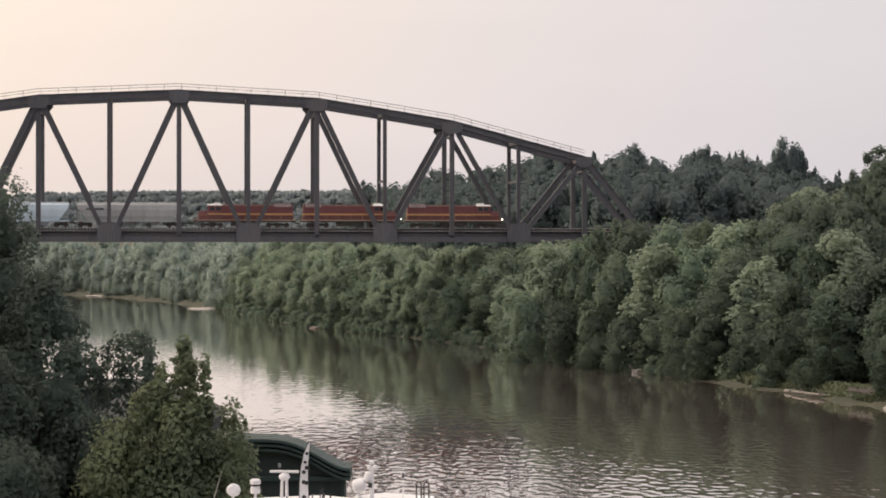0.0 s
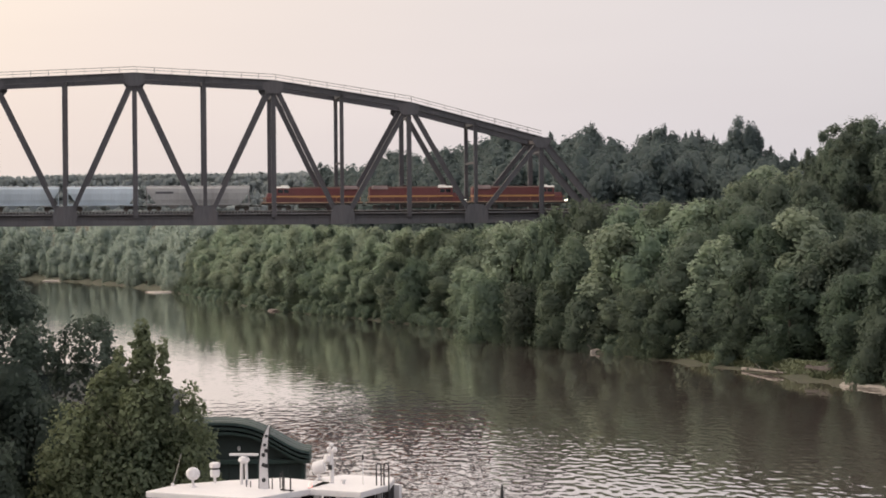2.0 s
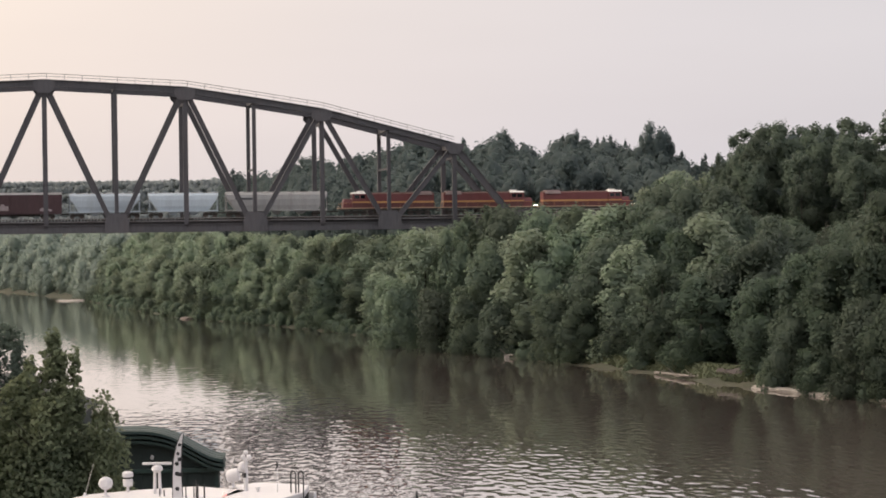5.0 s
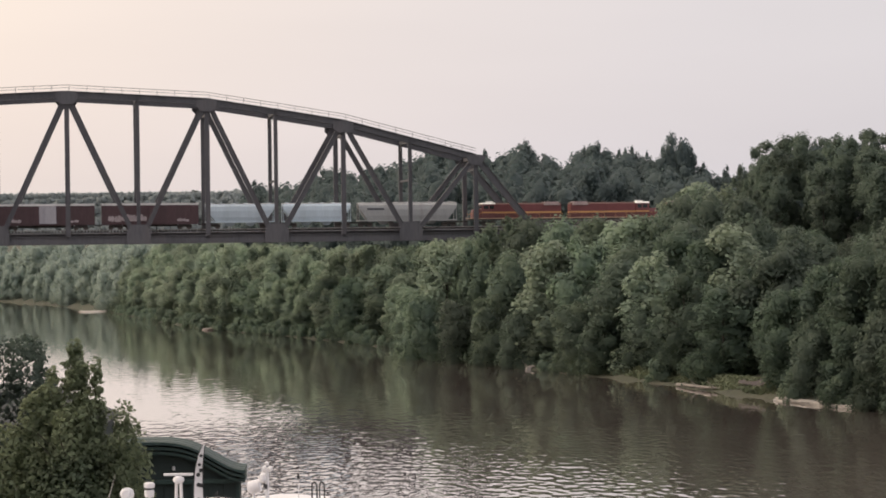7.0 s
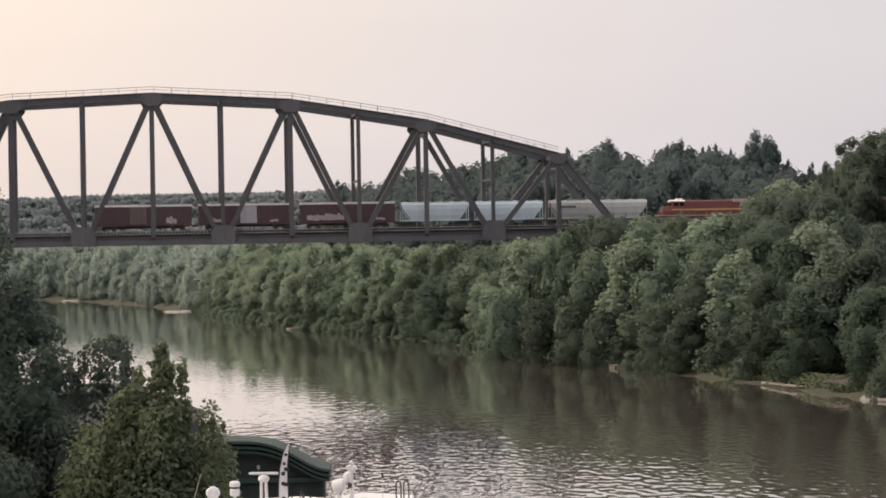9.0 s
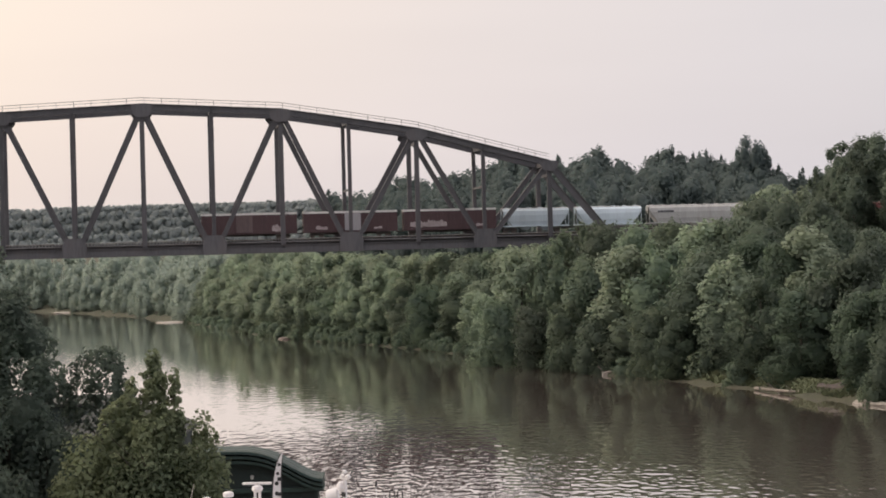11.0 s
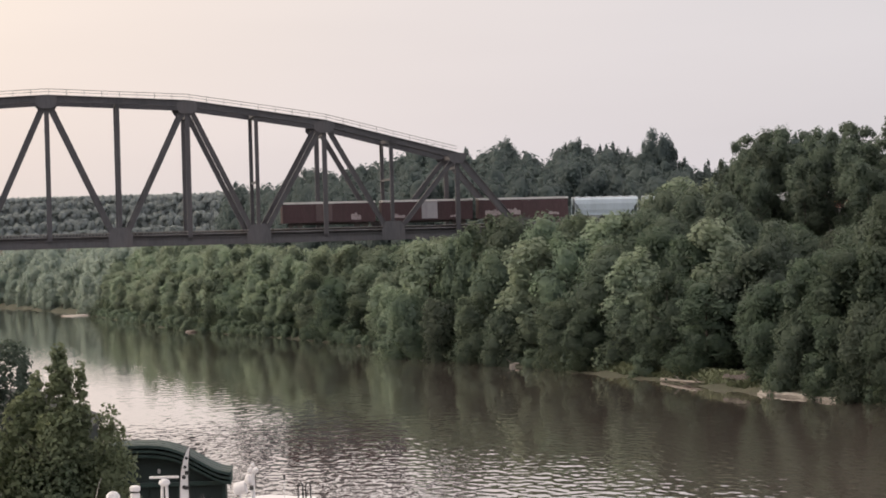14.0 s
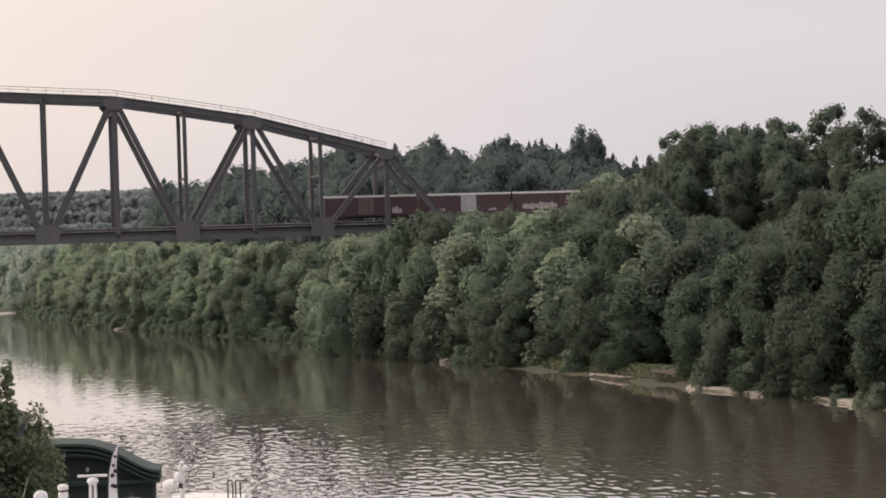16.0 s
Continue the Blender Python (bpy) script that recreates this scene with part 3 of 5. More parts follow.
            place(proto, used, x, y, rng.uniform(0, 360), size * f ** 0.4, tall * f ** 0.6)
    # whichever tree has not been used yet stands far back in the wood
    for k, proto in enumerate(o for group in (shrub, willow, broad, shady, lush, slope) for o in group if o.name not in used):
        place(proto, used, 95 + 9 * k, 262 - 6 * k, 50 * k, 0.9)
    # pale willows that stand before the far approach
    for k, (az, el, d, size) in enumerate(((10.15, 1.35, 318, 0.9), (10.9, 1.85, 312, 1.25), (11.7, 1.75, 305, 1.2), (12.3, 1.2, 296, 1.0), (7.9, 0.45, 322, 0.9))):
        x, y = d * math.sin(radians(az)), d * math.cos(radians(az))
        place(willow[k % 3], used, x, y, 70 * k, size, top=EYE + math.tan(radians(el)) * d)


def turned(q, rng):
    a = rng.uniform(0, math.tau)
    return q @ np.array([[math.cos(a), math.sin(a), 0], [-math.sin(a), math.cos(a), 0], [0, 0, 1]])


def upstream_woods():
    """The woods round the river's bend beyond the bridge, haze put into their pale green."""
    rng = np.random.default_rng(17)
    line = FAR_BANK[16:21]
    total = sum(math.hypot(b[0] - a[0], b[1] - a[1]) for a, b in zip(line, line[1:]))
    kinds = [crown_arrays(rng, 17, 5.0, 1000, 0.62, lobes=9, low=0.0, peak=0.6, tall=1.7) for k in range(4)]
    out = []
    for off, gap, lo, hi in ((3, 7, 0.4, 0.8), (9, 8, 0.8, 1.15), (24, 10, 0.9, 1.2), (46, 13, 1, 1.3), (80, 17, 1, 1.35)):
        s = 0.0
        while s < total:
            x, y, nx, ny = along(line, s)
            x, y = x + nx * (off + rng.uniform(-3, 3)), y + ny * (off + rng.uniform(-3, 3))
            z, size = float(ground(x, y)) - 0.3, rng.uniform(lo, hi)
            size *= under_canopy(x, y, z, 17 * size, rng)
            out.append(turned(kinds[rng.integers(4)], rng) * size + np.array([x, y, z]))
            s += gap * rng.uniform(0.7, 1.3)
    tagged(new("upstream_woods", quads_mesh("upstream_woods", np.concatenate(out), LEAF["hazed_upstream"])), "woods lining the river bend upstream, their green paled for haze", "woods", kind="stuff")


# the bridge line: s metres along its middle, w metres towards the far side
AXIS = 8.2
AX, AY = math.cos(radians(AXIS)), math.sin(radians(AXIS))
MID = (-18.5, 370.0)


def on_line(s, w=0.0):
    return MID[0] + s * AX - w * AY, MID[1] + s * AY + w * AX


def line_coords(x, y):
    dx, dy = x - MID[0], y - MID[1]
    return dx * AX + dy * AY, -dx * AY + dy * AX


def clear_of_rail(x, y):
    s, w = line_coords(x, y)
    return abs(w) > 10.5


# crests of the woods behind: bearing (degrees to the right of the first view), crest elevation (degrees), distance
RIDGE = [(-16, 1.1, 1500), (-12.3, 1.3, 1500), (-9, 1.5, 1500), (-7.5, 1.55, 1500), (-5, 1.62, 1500), (-3.3, 1.8, 1500), (-2.61, 1.92, 1500), (-2.6, 1.95, 650), (-2.0, 2.0, 640), (-1.2, 2.08, 600), (-0.7, 2.17, 575), (-0.2, 2.4, 550), (0.7, 2.43, 525),
         (1.4, 2.54, 510), (2.1, 2.65, 500), (2.7, 2.82, 492), (3.1, 3.1, 488), (3.5, 3.12, 486), (3.8, 2.97, 485), (4.3, 2.72, 480), (4.6, 2.88, 475), (4.9, 2.75, 470), (5.3, 2.97, 460), (5.75, 3.17, 450), (6.05, 3.05, 450), (6.5, 2.68, 450), (7.0, 2.75, 447), (7.38, 2.7, 445), (7.56, 2.98, 445), (7.95, 3.08, 445),
         (8.24, 2.72, 445), (8.75, 2.7, 444), (8.9, 2.88, 444), (9.1, 2.92, 444), (9.25, 2.72, 443), (9.85, 2.66, 440), (10.1, 2.8, 440), (10.8, 2.6, 437), (11.0, 2.42, 435), (11.3, 2.22, 432), (12.04, 2.16, 430), (12.5, 2.3, 425), (13, 2.3, 420), (14, 3.0, 420), (16, 3.1, 420), (20, 3.2, 420), (30, 3.2, 400)]
BLUFF = [(12.3, 2.25, 345), (12.6, 2.5, 342), (13.0, 2.95, 337), (13.45, 3.28, 332), (14.1, 3.34, 327), (14.5, 3.12, 323), (14.75, 2.86, 320), (15.2, 3.1, 315), (15.6, 3.24, 312), (16.2, 3.25, 310), (16.5, 3.44, 308), (16.8, 3.66, 306), (18.0, 3.6, 298), (18.4, 3.33, 294), (19.0, 3.4, 290), (22, 3.6, 280), (26, 3.6, 270)]


def crest(table, az):
    a, e, d = zip(*table)
    return np.interp(az, a, e), np.interp(az, a, d)


def ridge_woods():
    """The far woods: joined crowns, one mesh."""
    rng = np.random.default_rng(23)
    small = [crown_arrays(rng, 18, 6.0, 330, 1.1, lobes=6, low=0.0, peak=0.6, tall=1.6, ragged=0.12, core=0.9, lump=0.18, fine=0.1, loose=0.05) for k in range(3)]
    slim = [crown_arrays(rng, 18, 3.6, 1100, 0.42, lobes=11, low=0.1, peak=0.8, taper=0.35, tall=1.3, ragged=0.2, core=0.8, loose=0.07) for k in range(4)]
    wide = [crown_arrays(rng, 18, 5.5, 2300, 0.44, lobes=13, low=0.0, peak=0.7, taper=0.4, tall=1.2, ragged=0.25, core=0.7, loose=0.1, lump=0.35, fine=0.25) for k in range(4)]
    near, distant = [], []
    for back in (0, 4, 14, 30, 48, 70, 95):
        az = -17.0
        while az < 30:
            el, dist = crest(RIDGE, az)
            d = dist - back + rng.uniform(-4, 4)
            x, y = d * math.sin(radians(az)), d * math.cos(radians(az))
            s, w = line_coords(x, y)
            if w > 12 and (back < 50 or dist > 1000):
                base = float(ground(x, y))
                drop = (0.0 if back == 0 else 0.9 + 0.1 * back) if dist < 1000 else 0.3 * back
                top = EYE + math.tan(radians(el)) * d - (drop + rng.uniform(-0.25, 0.7 if dist < 1000 else 1.5))
                h = max(top - base, 9 if dist < 1000 or back == 0 else 13)
                kinds = small if dist > 1000 else slim if back == 0 else wide
                q = turned(kinds[rng.integers(len(kinds))], rng) * np.array([h / 18 * 0.5 + 0.5, h / 18 * 0.5 + 0.5, h / 18])
                (near if dist < 1000 else distant).append(q + np.array([x, y, base - 0.5]))
            az += math.degrees(((2.3 if back == 0 else 5.4) if dist < 1000 else 4.6) / dist) * rng.uniform(0.75, 1.3)
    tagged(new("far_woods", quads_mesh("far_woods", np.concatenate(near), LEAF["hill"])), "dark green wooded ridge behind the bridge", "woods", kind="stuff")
    tagged(new("distant_woods", quads_mesh("distant_woods", np.concatenate(distant), LEAF["hazed_far"])), "wooded hills beyond the river bend, haze painted into their pale leaves", "woods", kind="stuff")


def bluff_trees():
    rng = np.random.default_rng(31)
    protos = [tree("bluff_oak", 80 + k, 20, 5.6, "dark", "tall dark oak on the bluff above the river", 7000, 0.38, "bluff oaks", lobes=16, low=0.08, peak=0.75, taper=0.35, tall=0.95, lump=0.42, fine=0.28, bough=(0.26, 0.46), reach=(0.3, 0.68)) for k in range(3)]
    used = set()
    for back in (0, 10, 22):
        az = 12.3 + 0.25 * back / 12
        while az < 24:
            el, dist = crest(BLUFF, az)
            d = dist - back
            x, y = d * math.sin(radians(az)), d * math.cos(radians(az))
            if clear_of_rail(x, y):
                h = EYE + math.tan(radians(el + 0.07)) * d - 0.28 * back + rng.uniform(-0.5, 0.2) - float(ground(x, y))
                size = np.clip(h / 20, 0.6, 1.5) * (0.6 if az < 13.3 else 1.05)
                place(protos[rng.integers(3)], used, x, y, rng.uniform(0, 360), size, h / 20 / size)
            az += math.degrees((3.4 if az < 13.3 else 6.0 if back == 0 else 8.5) / d) * rng.uniform(0.8, 1.2)


def ridge_trees():
    """The trees that stand out of the ridge's skyline."""
    rng = np.random.default_rng(41)
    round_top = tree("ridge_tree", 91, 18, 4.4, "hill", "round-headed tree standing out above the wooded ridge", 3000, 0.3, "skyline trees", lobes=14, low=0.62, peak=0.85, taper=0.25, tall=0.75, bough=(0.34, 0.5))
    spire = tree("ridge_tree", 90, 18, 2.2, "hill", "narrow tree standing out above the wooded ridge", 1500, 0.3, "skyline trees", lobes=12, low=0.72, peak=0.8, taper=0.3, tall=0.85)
    used = set()
    for az, el, d, proto, size in ((10.35, 3.36, 436, round_top, 0.8), (10.65, 3.05, 437, round_top, 0.45), (10.8, 2.9, 437, spire, 0.7), (10.02, 2.98, 437, spire, 0.7), (5.75, 3.2, 452, round_top, 0.9), (7.56, 3.02, 446, spire, 0.6), (7.9, 3.13, 446, round_top, 0.5), (8.36, 2.87, 446, spire, 0.5),
                                   (8.62, 2.93, 444, spire, 0.5), (8.87, 2.93, 444, spire, 0.5), (9.09, 2.99, 444, spire, 0.6), (9.52, 2.84, 444, spire, 0.45), (11.15, 2.48, 434, spire, 0.5), (11.87, 2.37, 430, spire, 0.45), (4.6, 2.96, 474, spire, 0.8),
                                   (-2.4, 2.1, 640, spire, 1.0), (-4.24, 1.83, 1490, spire, 1.6), (-5.05, 1.78, 1490, spire, 1.8), (-6.75, 1.7, 1490, spire, 1.8), (-0.2, 2.46, 552, round_top, 0.7), (3.4, 3.07, 487, round_top, 0.9)):
        x, y = d * math.sin(radians(az)), d * math.cos(radians(az))
        place(proto, used, x, y, rng.uniform(0, 360), size, top=EYE + math.tan(radians(el)) * d)


bank_woods()
ridge_trees()
upstream_woods()
ridge_woods()
bluff_trees()


# ---------------- the truss bridge ----------------
PANEL, PEAK, HALF = 13.2, -33.1, 5.3
RAIL = EYE + 4.15
DECK_LOW = EYE + 1.38
TOPS = {0: 29.9, 1: 29.25, 2: 28.6, 3: 26.6, 4: 24.5, 5: 21.1, 6: 17.7}    # top chord's middle above the eye


def node_s(k):
    return PEAK + PANEL * k


def top_z(k):
    return EYE + TOPS[abs(k)]


BOT_Z = DECK_LOW + 0.75


def member(a, b, w, depth, width, flange=0.11):
    """A rolled and riveted member from a to b (s, z) in the truss at w: two flanges and a web."""
    bm = bmesh.new()
    p, q = Vector((a[0], w, a[1])), Vector((b[0], w, b[1]))
    way = (q - p).normalized()
    e, f = Vector((0, 1, 0)), way.cross(Vector((0, 1, 0)))
    d, c, t = depth / 2, width / 2, flange
    web = 0.12
    shape = [(-d, -c), (-d + t, -c), (-d + t, -web), (d - t, -web), (d - t, -c), (d, -c), (d, c), (d - t, c), (d - t, web), (-d + t, web), (-d + t, c), (-d, c)]
    rings = [[bm.verts.new(o + f * u + e * v) for u, v in shape] for o in (p, q)]
    n = len(shape)
    for k in range(n):
        bm.faces.new((rings[0][k], rings[0][(k + 1) % n], rings[1][(k + 1) % n], rings[1][k]))
    bm.faces.new(rings[0][::-1])
    bm.faces.new(rings[1])
    bmesh.ops.recalc_face_normals(bm, faces=bm.faces[:])
    return bm


def plate(outline, w, thick=0.08):
    return prism(bmesh.new(), outline, w - thick / 2, w + thick / 2)


def truss_bridge():
    root = thing("truss_bridge", "dark weathered steel camelback through-truss railway bridge over the river", "bridge", m=pose(MID[0], MID[1], 0, 0, 0, AXIS))
    for w in (-HALF, HALF):
        out = -1 if w < 0 else 1
        for k in range(-6, 6):
            part("top_chord", member((node_s(k), top_z(k)), (node_s(k + 1), top_z(k + 1)), w, 1.25, 1.0), M_STEEL, root)
        for k in range(-7, 7):
            part("bottom_chord", member((node_s(k), BOT_Z), (node_s(k + 1), BOT_Z), w, 1.5, 0.9), M_STEEL, root)
        for k in range(-6, 7):
            part("post", member((node_s(k), BOT_Z), (node_s(k), top_z(k)), w, 0.72 if k % 2 else 0.9, 0.6), M_STEEL, root)
        for k in range(-6, 7, 2):
            for d in (-1, 1):
                end = k + d
                part("end_post" if abs(end) == 7 else "diagonal", member((node_s(k) + d * 0.2, top_z(k) - 0.2), (node_s(end) - d * 0.75, BOT_Z + 0.5), w, 1.35 if abs(end) == 7 else 0.86 if abs(end) < 3 else 0.95, 0.7), M_STEEL, root)
        for k in range(-7, 8):
            s = node_s(k)
            if k % 2:
                z = DECK_LOW - 0.05
                part("gusset_plate", plate([(s - 2.3, z), (s + 2.3, z), (s + 2.3, z + 2.3), (s + 1.5, z + 3.7), (s - 1.5, z + 3.7), (s - 2.3, z + 2.3)], w + out * 0.56), M_STEEL, root)
            elif abs(k) < 7:
                z = top_z(k) + 0.5
                g = 0.85 if abs(k) == 6 else 1.0
                sl = (TOPS[min(abs(k) + 1, 6)] - TOPS[abs(k)]) * 0.14
                part("gusset_plate", plate([(s - 2.1 * g, z - 1.1 * g + sl), (s - 1.2 * g, z - 2.5 * g), (s + 1.2 * g, z - 2.5 * g), (s + 2.1 * g, z - 1.1 * g + sl), (s + 2.0, z - 0.1 + sl), (s, z), (s - 2.0, z - 0.1 + sl)], w + out * 0.56), M_STEEL, root)
        # walkway rail along the top chord
        if w < 0:
            me = bpy.data.meshes.new("rail_post")
            b = tube(bmesh.new(), (0, 0, 0), (0, 0, 1.15), 0.05, 0.05, 6)
            b.to_mesh(me)
            b.free()
            me.materials.append(M_RAIL)
            for k in range(-6, 6):
                a, b = (node_s(k), top_z(k) + 0.62), (node_s(k + 1), top_z(k + 1) + 0.62)
                for up, r in ((0.6, 0.045), (1.12, 0.06)):
                    part("handrail", tube(bmesh.new(), (a[0], w - 0.3, a[1] + up), (b[0], w - 0.3, b[1] + up), r, r, 6), M_RAIL, root)
                for j in range(4):
                    f = (j + 0.15) / 4
                    shared("rail_post", me, root, pose(a[0] + (b[0] - a[0]) * f, w - 0.3, a[1] + (b[1] - a[1]) * f))
    # across the bridge: top struts, portals and floor beams
    for k in range(-6, 7):
        b = bmesh.new()
        box(b, node_s(k) - 0.3, node_s(k) + 0.3, -HALF, HALF, top_z(k) - 0.5, top_z(k) + 0.3)
        part("top_strut", b, M_STEEL, root)
        if k % 2 == 0:
            b = bmesh.new()
            box(b, node_s(k) - 0.2, node_s(k) + 0.2, -HALF, HALF, top_z(k) - 2.6, top_z(k) - 2.2)
            part("sway_strut", b, M_STEEL, root)
    # sway frames between the odd posts: a strut well over the trains, and knees under the top strut
    for k in (-5, -3, 3, 5):
        b = bmesh.new()
        box(b, node_s(k) - 0.15, node_s(k) + 0.15, -HALF, HALF, EYE + 13.1, EYE + 13.5)
        part("sway_strut", b, M_STEEL, root)
        for w in (-1, 1):
            b = bmesh.new()
            prism(b, [(-HALF, top_z(k) - 3.2), (-HALF + 0.5, top_z(k) - 2.2), (-HALF + 1.2, top_z(k) - 1.3), (-HALF + 2.4, top_z(k) - 0.6), (-HALF, top_z(k) - 0.6)], -0.06, 0.06)
            bmesh.ops.rotate(b, verts=b.verts[:], cent=(0, 0, 0), matrix=Matrix.Rotation(radians(90 if w < 0 else -90), 3, "Z"))
            part("knee_brace", b, M_STEEL, root, m=pose(node_s(k), 0, 0))
    for k in range(-7, 8):
        b = bmesh.new()
        box(b, node_s(k) - 0.3, node_s(k) + 0.3, -HALF, HALF, BOT_Z - 0.5, RAIL - 0.9)
        part("floor_beam", b, M_STEEL, root)
    for w in (-2.4, -0.8, 0.8, 2.4):
        b = bmesh.new()
        box(b, node_s(-7), node_s(7), w - 0.2, w + 0.2, RAIL - 1.75, RAIL - 0.45)
        part("stringer", b, M_STEEL, root)
    b = bmesh.new()
    s = node_s(-7)
    while s < node_s(7):
        box(b, s, s + 0.25, -1.6, 1.6, RAIL - 0.43, RAIL - 0.18)
        s += 0.62
    tagged(part("sleeper", b, M_TIE, root), kind="stuff")
    # side walks on brackets, with an edge beam
    for w0, w1 in ((-4.3, -3.1), (3.1, 4.3)):
        b = bmesh.new()
        box(b, node_s(-7), node_s(7), w0, w1, RAIL - 0.75, RAIL - 0.62)
        part("side_walk", b, M_GIRDER, root, "grey steel side walk")
        b = bmesh.new()
        box(b, node_s(-7), node_s(7), min(w0, w1, key=abs) - 0.05, min(w0, w1, key=abs) + 0.05, RAIL - 1.3, RAIL - 0.75)
        part("edge_beam", b, M_STEEL, root)
    for k in (-7, 7):
        s = node_s(k)
        gx, gy = on_line(s)
        low = min(float(ground(gx, gy)), 0) - 3
        p = thing("bridge_pier", "old concrete bridge pier under the truss end", "pier", "bridge piers", m=pose(*on_line(s), 0, 0, 0, AXIS))
        b = bmesh.new()
        box(b, -2.2, 2.2, -7, 7, low, DECK_LOW - 1.2, top=(0.7, 0.7))
        part("shaft", b, M_CONCRETE, p)
        b = bmesh.new()
        box(b, -1.9, 1.9, -6.8, 6.8, DECK_LOW - 1.2, DECK_LOW - 0.1, 0.1)
        part("cap", b, M_CONCRETE, p)


def approach_spans():
    """Plate girder spans on bents, from the truss to the bluff and on along the bluff."""
    b0 = node_s(7) + 0.8
    for k in range(6):
        s0, s1 = b0 + k * 20, b0 + k * 20 + 19.7
        root = thing("approach_span", "grey plate girder approach span with a side rail", "bridge span", "approach spans", m=pose(MID[0], MID[1], 0, 0, 0, AXIS))
        for w in (-1.6, 1.6):
            b = bmesh.new()
            box(b, s0, s1, w - 0.1, w + 0.1, RAIL - 2.1, RAIL - 0.45)
            for j in range(11):
                box(b, s0 + 0.2 + j * 1.9, s0 + 0.35 + j * 1.9, w - 0.25, w + 0.25, RAIL - 2.1, RAIL - 0.45)
            part("girder", b, M_STEEL, root)
        b = bmesh.new()
        box(b, s0, s1, -2.9, 2.9, RAIL - 0.45, RAIL - 0.2)
        part("deck", b, M_GIRDER, root, "pale deck edge")
        for up in (0.55, 1.05):
            part("side_rail", tube(bmesh.new(), (s0, -2.8, RAIL - 0.2 + up), (s1, -2.8, RAIL - 0.2 + up), 0.04, 0.04, 6), M_RAIL, root)
        for j in range(9):
            part("rail_post", tube(bmesh.new(), (s0 + 0.3 + j * 2.4, -2.8, RAIL - 0.3), (s0 + 0.3 + j * 2.4, -2.8, RAIL + 0.9), 0.05, 0.05, 6), M_RAIL, root)
        gx, gy = on_line(s1)
        for w in (-2.0, 2.0):
            part("bent_column", box(bmesh.new(), s1 - 0.35, s1 + 0.35, w - 0.35, w + 0.35, float(ground(gx, gy)) - 2.5, RAIL - 2.1), M_CONCRETE, root)


def track():
    root = thing("railway_track", "steel rails of the single railway track", "track", kind="structure", m=pose(MID[0], MID[1], 0, 0, 0, AXIS))
    for w in (-0.75, 0.75):
        b = bmesh.new()
        box(b, node_s(-7) - 300, node_s(7) + 320, w - 0.035, w + 0.035, RAIL - 0.18, RAIL)
        part("rail", b, M_RAIL, root)
    b = bmesh.new()
    s0 = node_s(7) + 121
    prism(b, [(s0, RAIL - 0.2), (s0, RAIL - 8), (s0 + 200, RAIL - 8), (s0 + 200, RAIL - 0.2)], -2.6, 2.6)
    part("ballast_bed", b, surface("ballast", (0.22, 0.2, 0.18), 0.95, 0, 0.4, (0.5, 14), 0.05), root)
    b = bmesh.new()
    s1 = node_s(-7) - 0.8
    prism(b, [(s1, RAIL - 0.2), (s1, -3), (s1 - 300, -3), (s1 - 300, RAIL - 0.2)], -3.5, 3.5)
    part("approach_fill", b, M_CONCRETE, root)


truss_bridge()
approach_spans()
track()

# ---------------- the train ----------------
M_RED = surface("locomotive_red", (0.16, 0.046, 0.046), 0.45, 0, 0.2, (0.7, 7), 0.004, streak=True)
M_DARKRED = surface("locomotive_dark_red", (0.12, 0.04, 0.036), 0.5, 0, 0.25, (0.7, 7), 0, streak=True)
M_SILL = surface("pale_sill_paint", (0.48, 0.33, 0.22), 0.5, 0, 0.2, (0.7, 7), 0)
M_YELLOW = surface("locomotive_yellow", (0.50, 0.26, 0.10), 0.45, 0, 0.15, (0.7, 7), 0)
M_BLACK = surface("locomotive_dark_paint", (0.05, 0.04, 0.032), 0.5, 0, 0.3, (0.7, 7), 0)
M_SOOT = surface("sooty_roof", (0.10, 0.05, 0.04), 0.7, 0, 0.35, (0.7, 7), 0)
# paler than the hood roof: light on the radiator top put into the colour
M_LIT_RADIATOR = surface("lit_radiator_paint", (0.26, 0.19, 0.18), 0.6, 0, 0.3, (0.7, 7), 0)
M_WHITEROOF = surface("white_cab_roof", (0.72, 0.70, 0.66), 0.5, 0, 0.12, (0.8, 6), 0)
M_UNDER = surface("underframe_grime", (0.05, 0.043, 0.038), 0.85, 0, 0.35, (1.0, 8), 0.01)
M_WHEEL = surface("wheel_steel", (0.12, 0.1, 0.09), 0.5, 0.7, 0.3)
M_BOXCAR = surface("boxcar_oxide_red", (0.08, 0.046, 0.05), 0.8, 0, 0.3, (0.5, 6), 0.01, rust=(0.064, 0.041, 0.043), random_tone=0.12, streak=True)
M_CARROOF = surface("galvanised_roof", (0.72, 0.70, 0.68), 0.5, 0.0, 0.2, (0.6, 6), 0)
M_DOOR = surface("boxcar_grey_door", (0.12, 0.085, 0.085), 0.7, 0, 0.3, (0.8, 6), 0.01, streak=True)
M_PALEDOOR = surface("boxcar_pale_door", (0.36, 0.34, 0.36), 0.7, 0, 0.25, (0.8, 6), 0.01, streak=True)
M_GRAF = surface("pale_spray_paint", (0.36, 0.30, 0.30), 0.6, 0, 0.35, (1.6, 6), 0)
M_HOPPER = surface("pale_hopper_paint", (0.50, 0.575, 0.63), 0.6, 0, 0.14, (0.5, 5), 0.005, random_tone=0.1, streak=True)
M_GREYHOP = surface("grey_hopper_paint", (0.38, 0.38, 0.375), 0.65, 0, 0.2, (0.5, 5), 0.005, rust=(0.29, 0.28, 0.27), streak=True)
M_MARK = surface("dark_lettering", (0.08, 0.08, 0.09), 0.6)
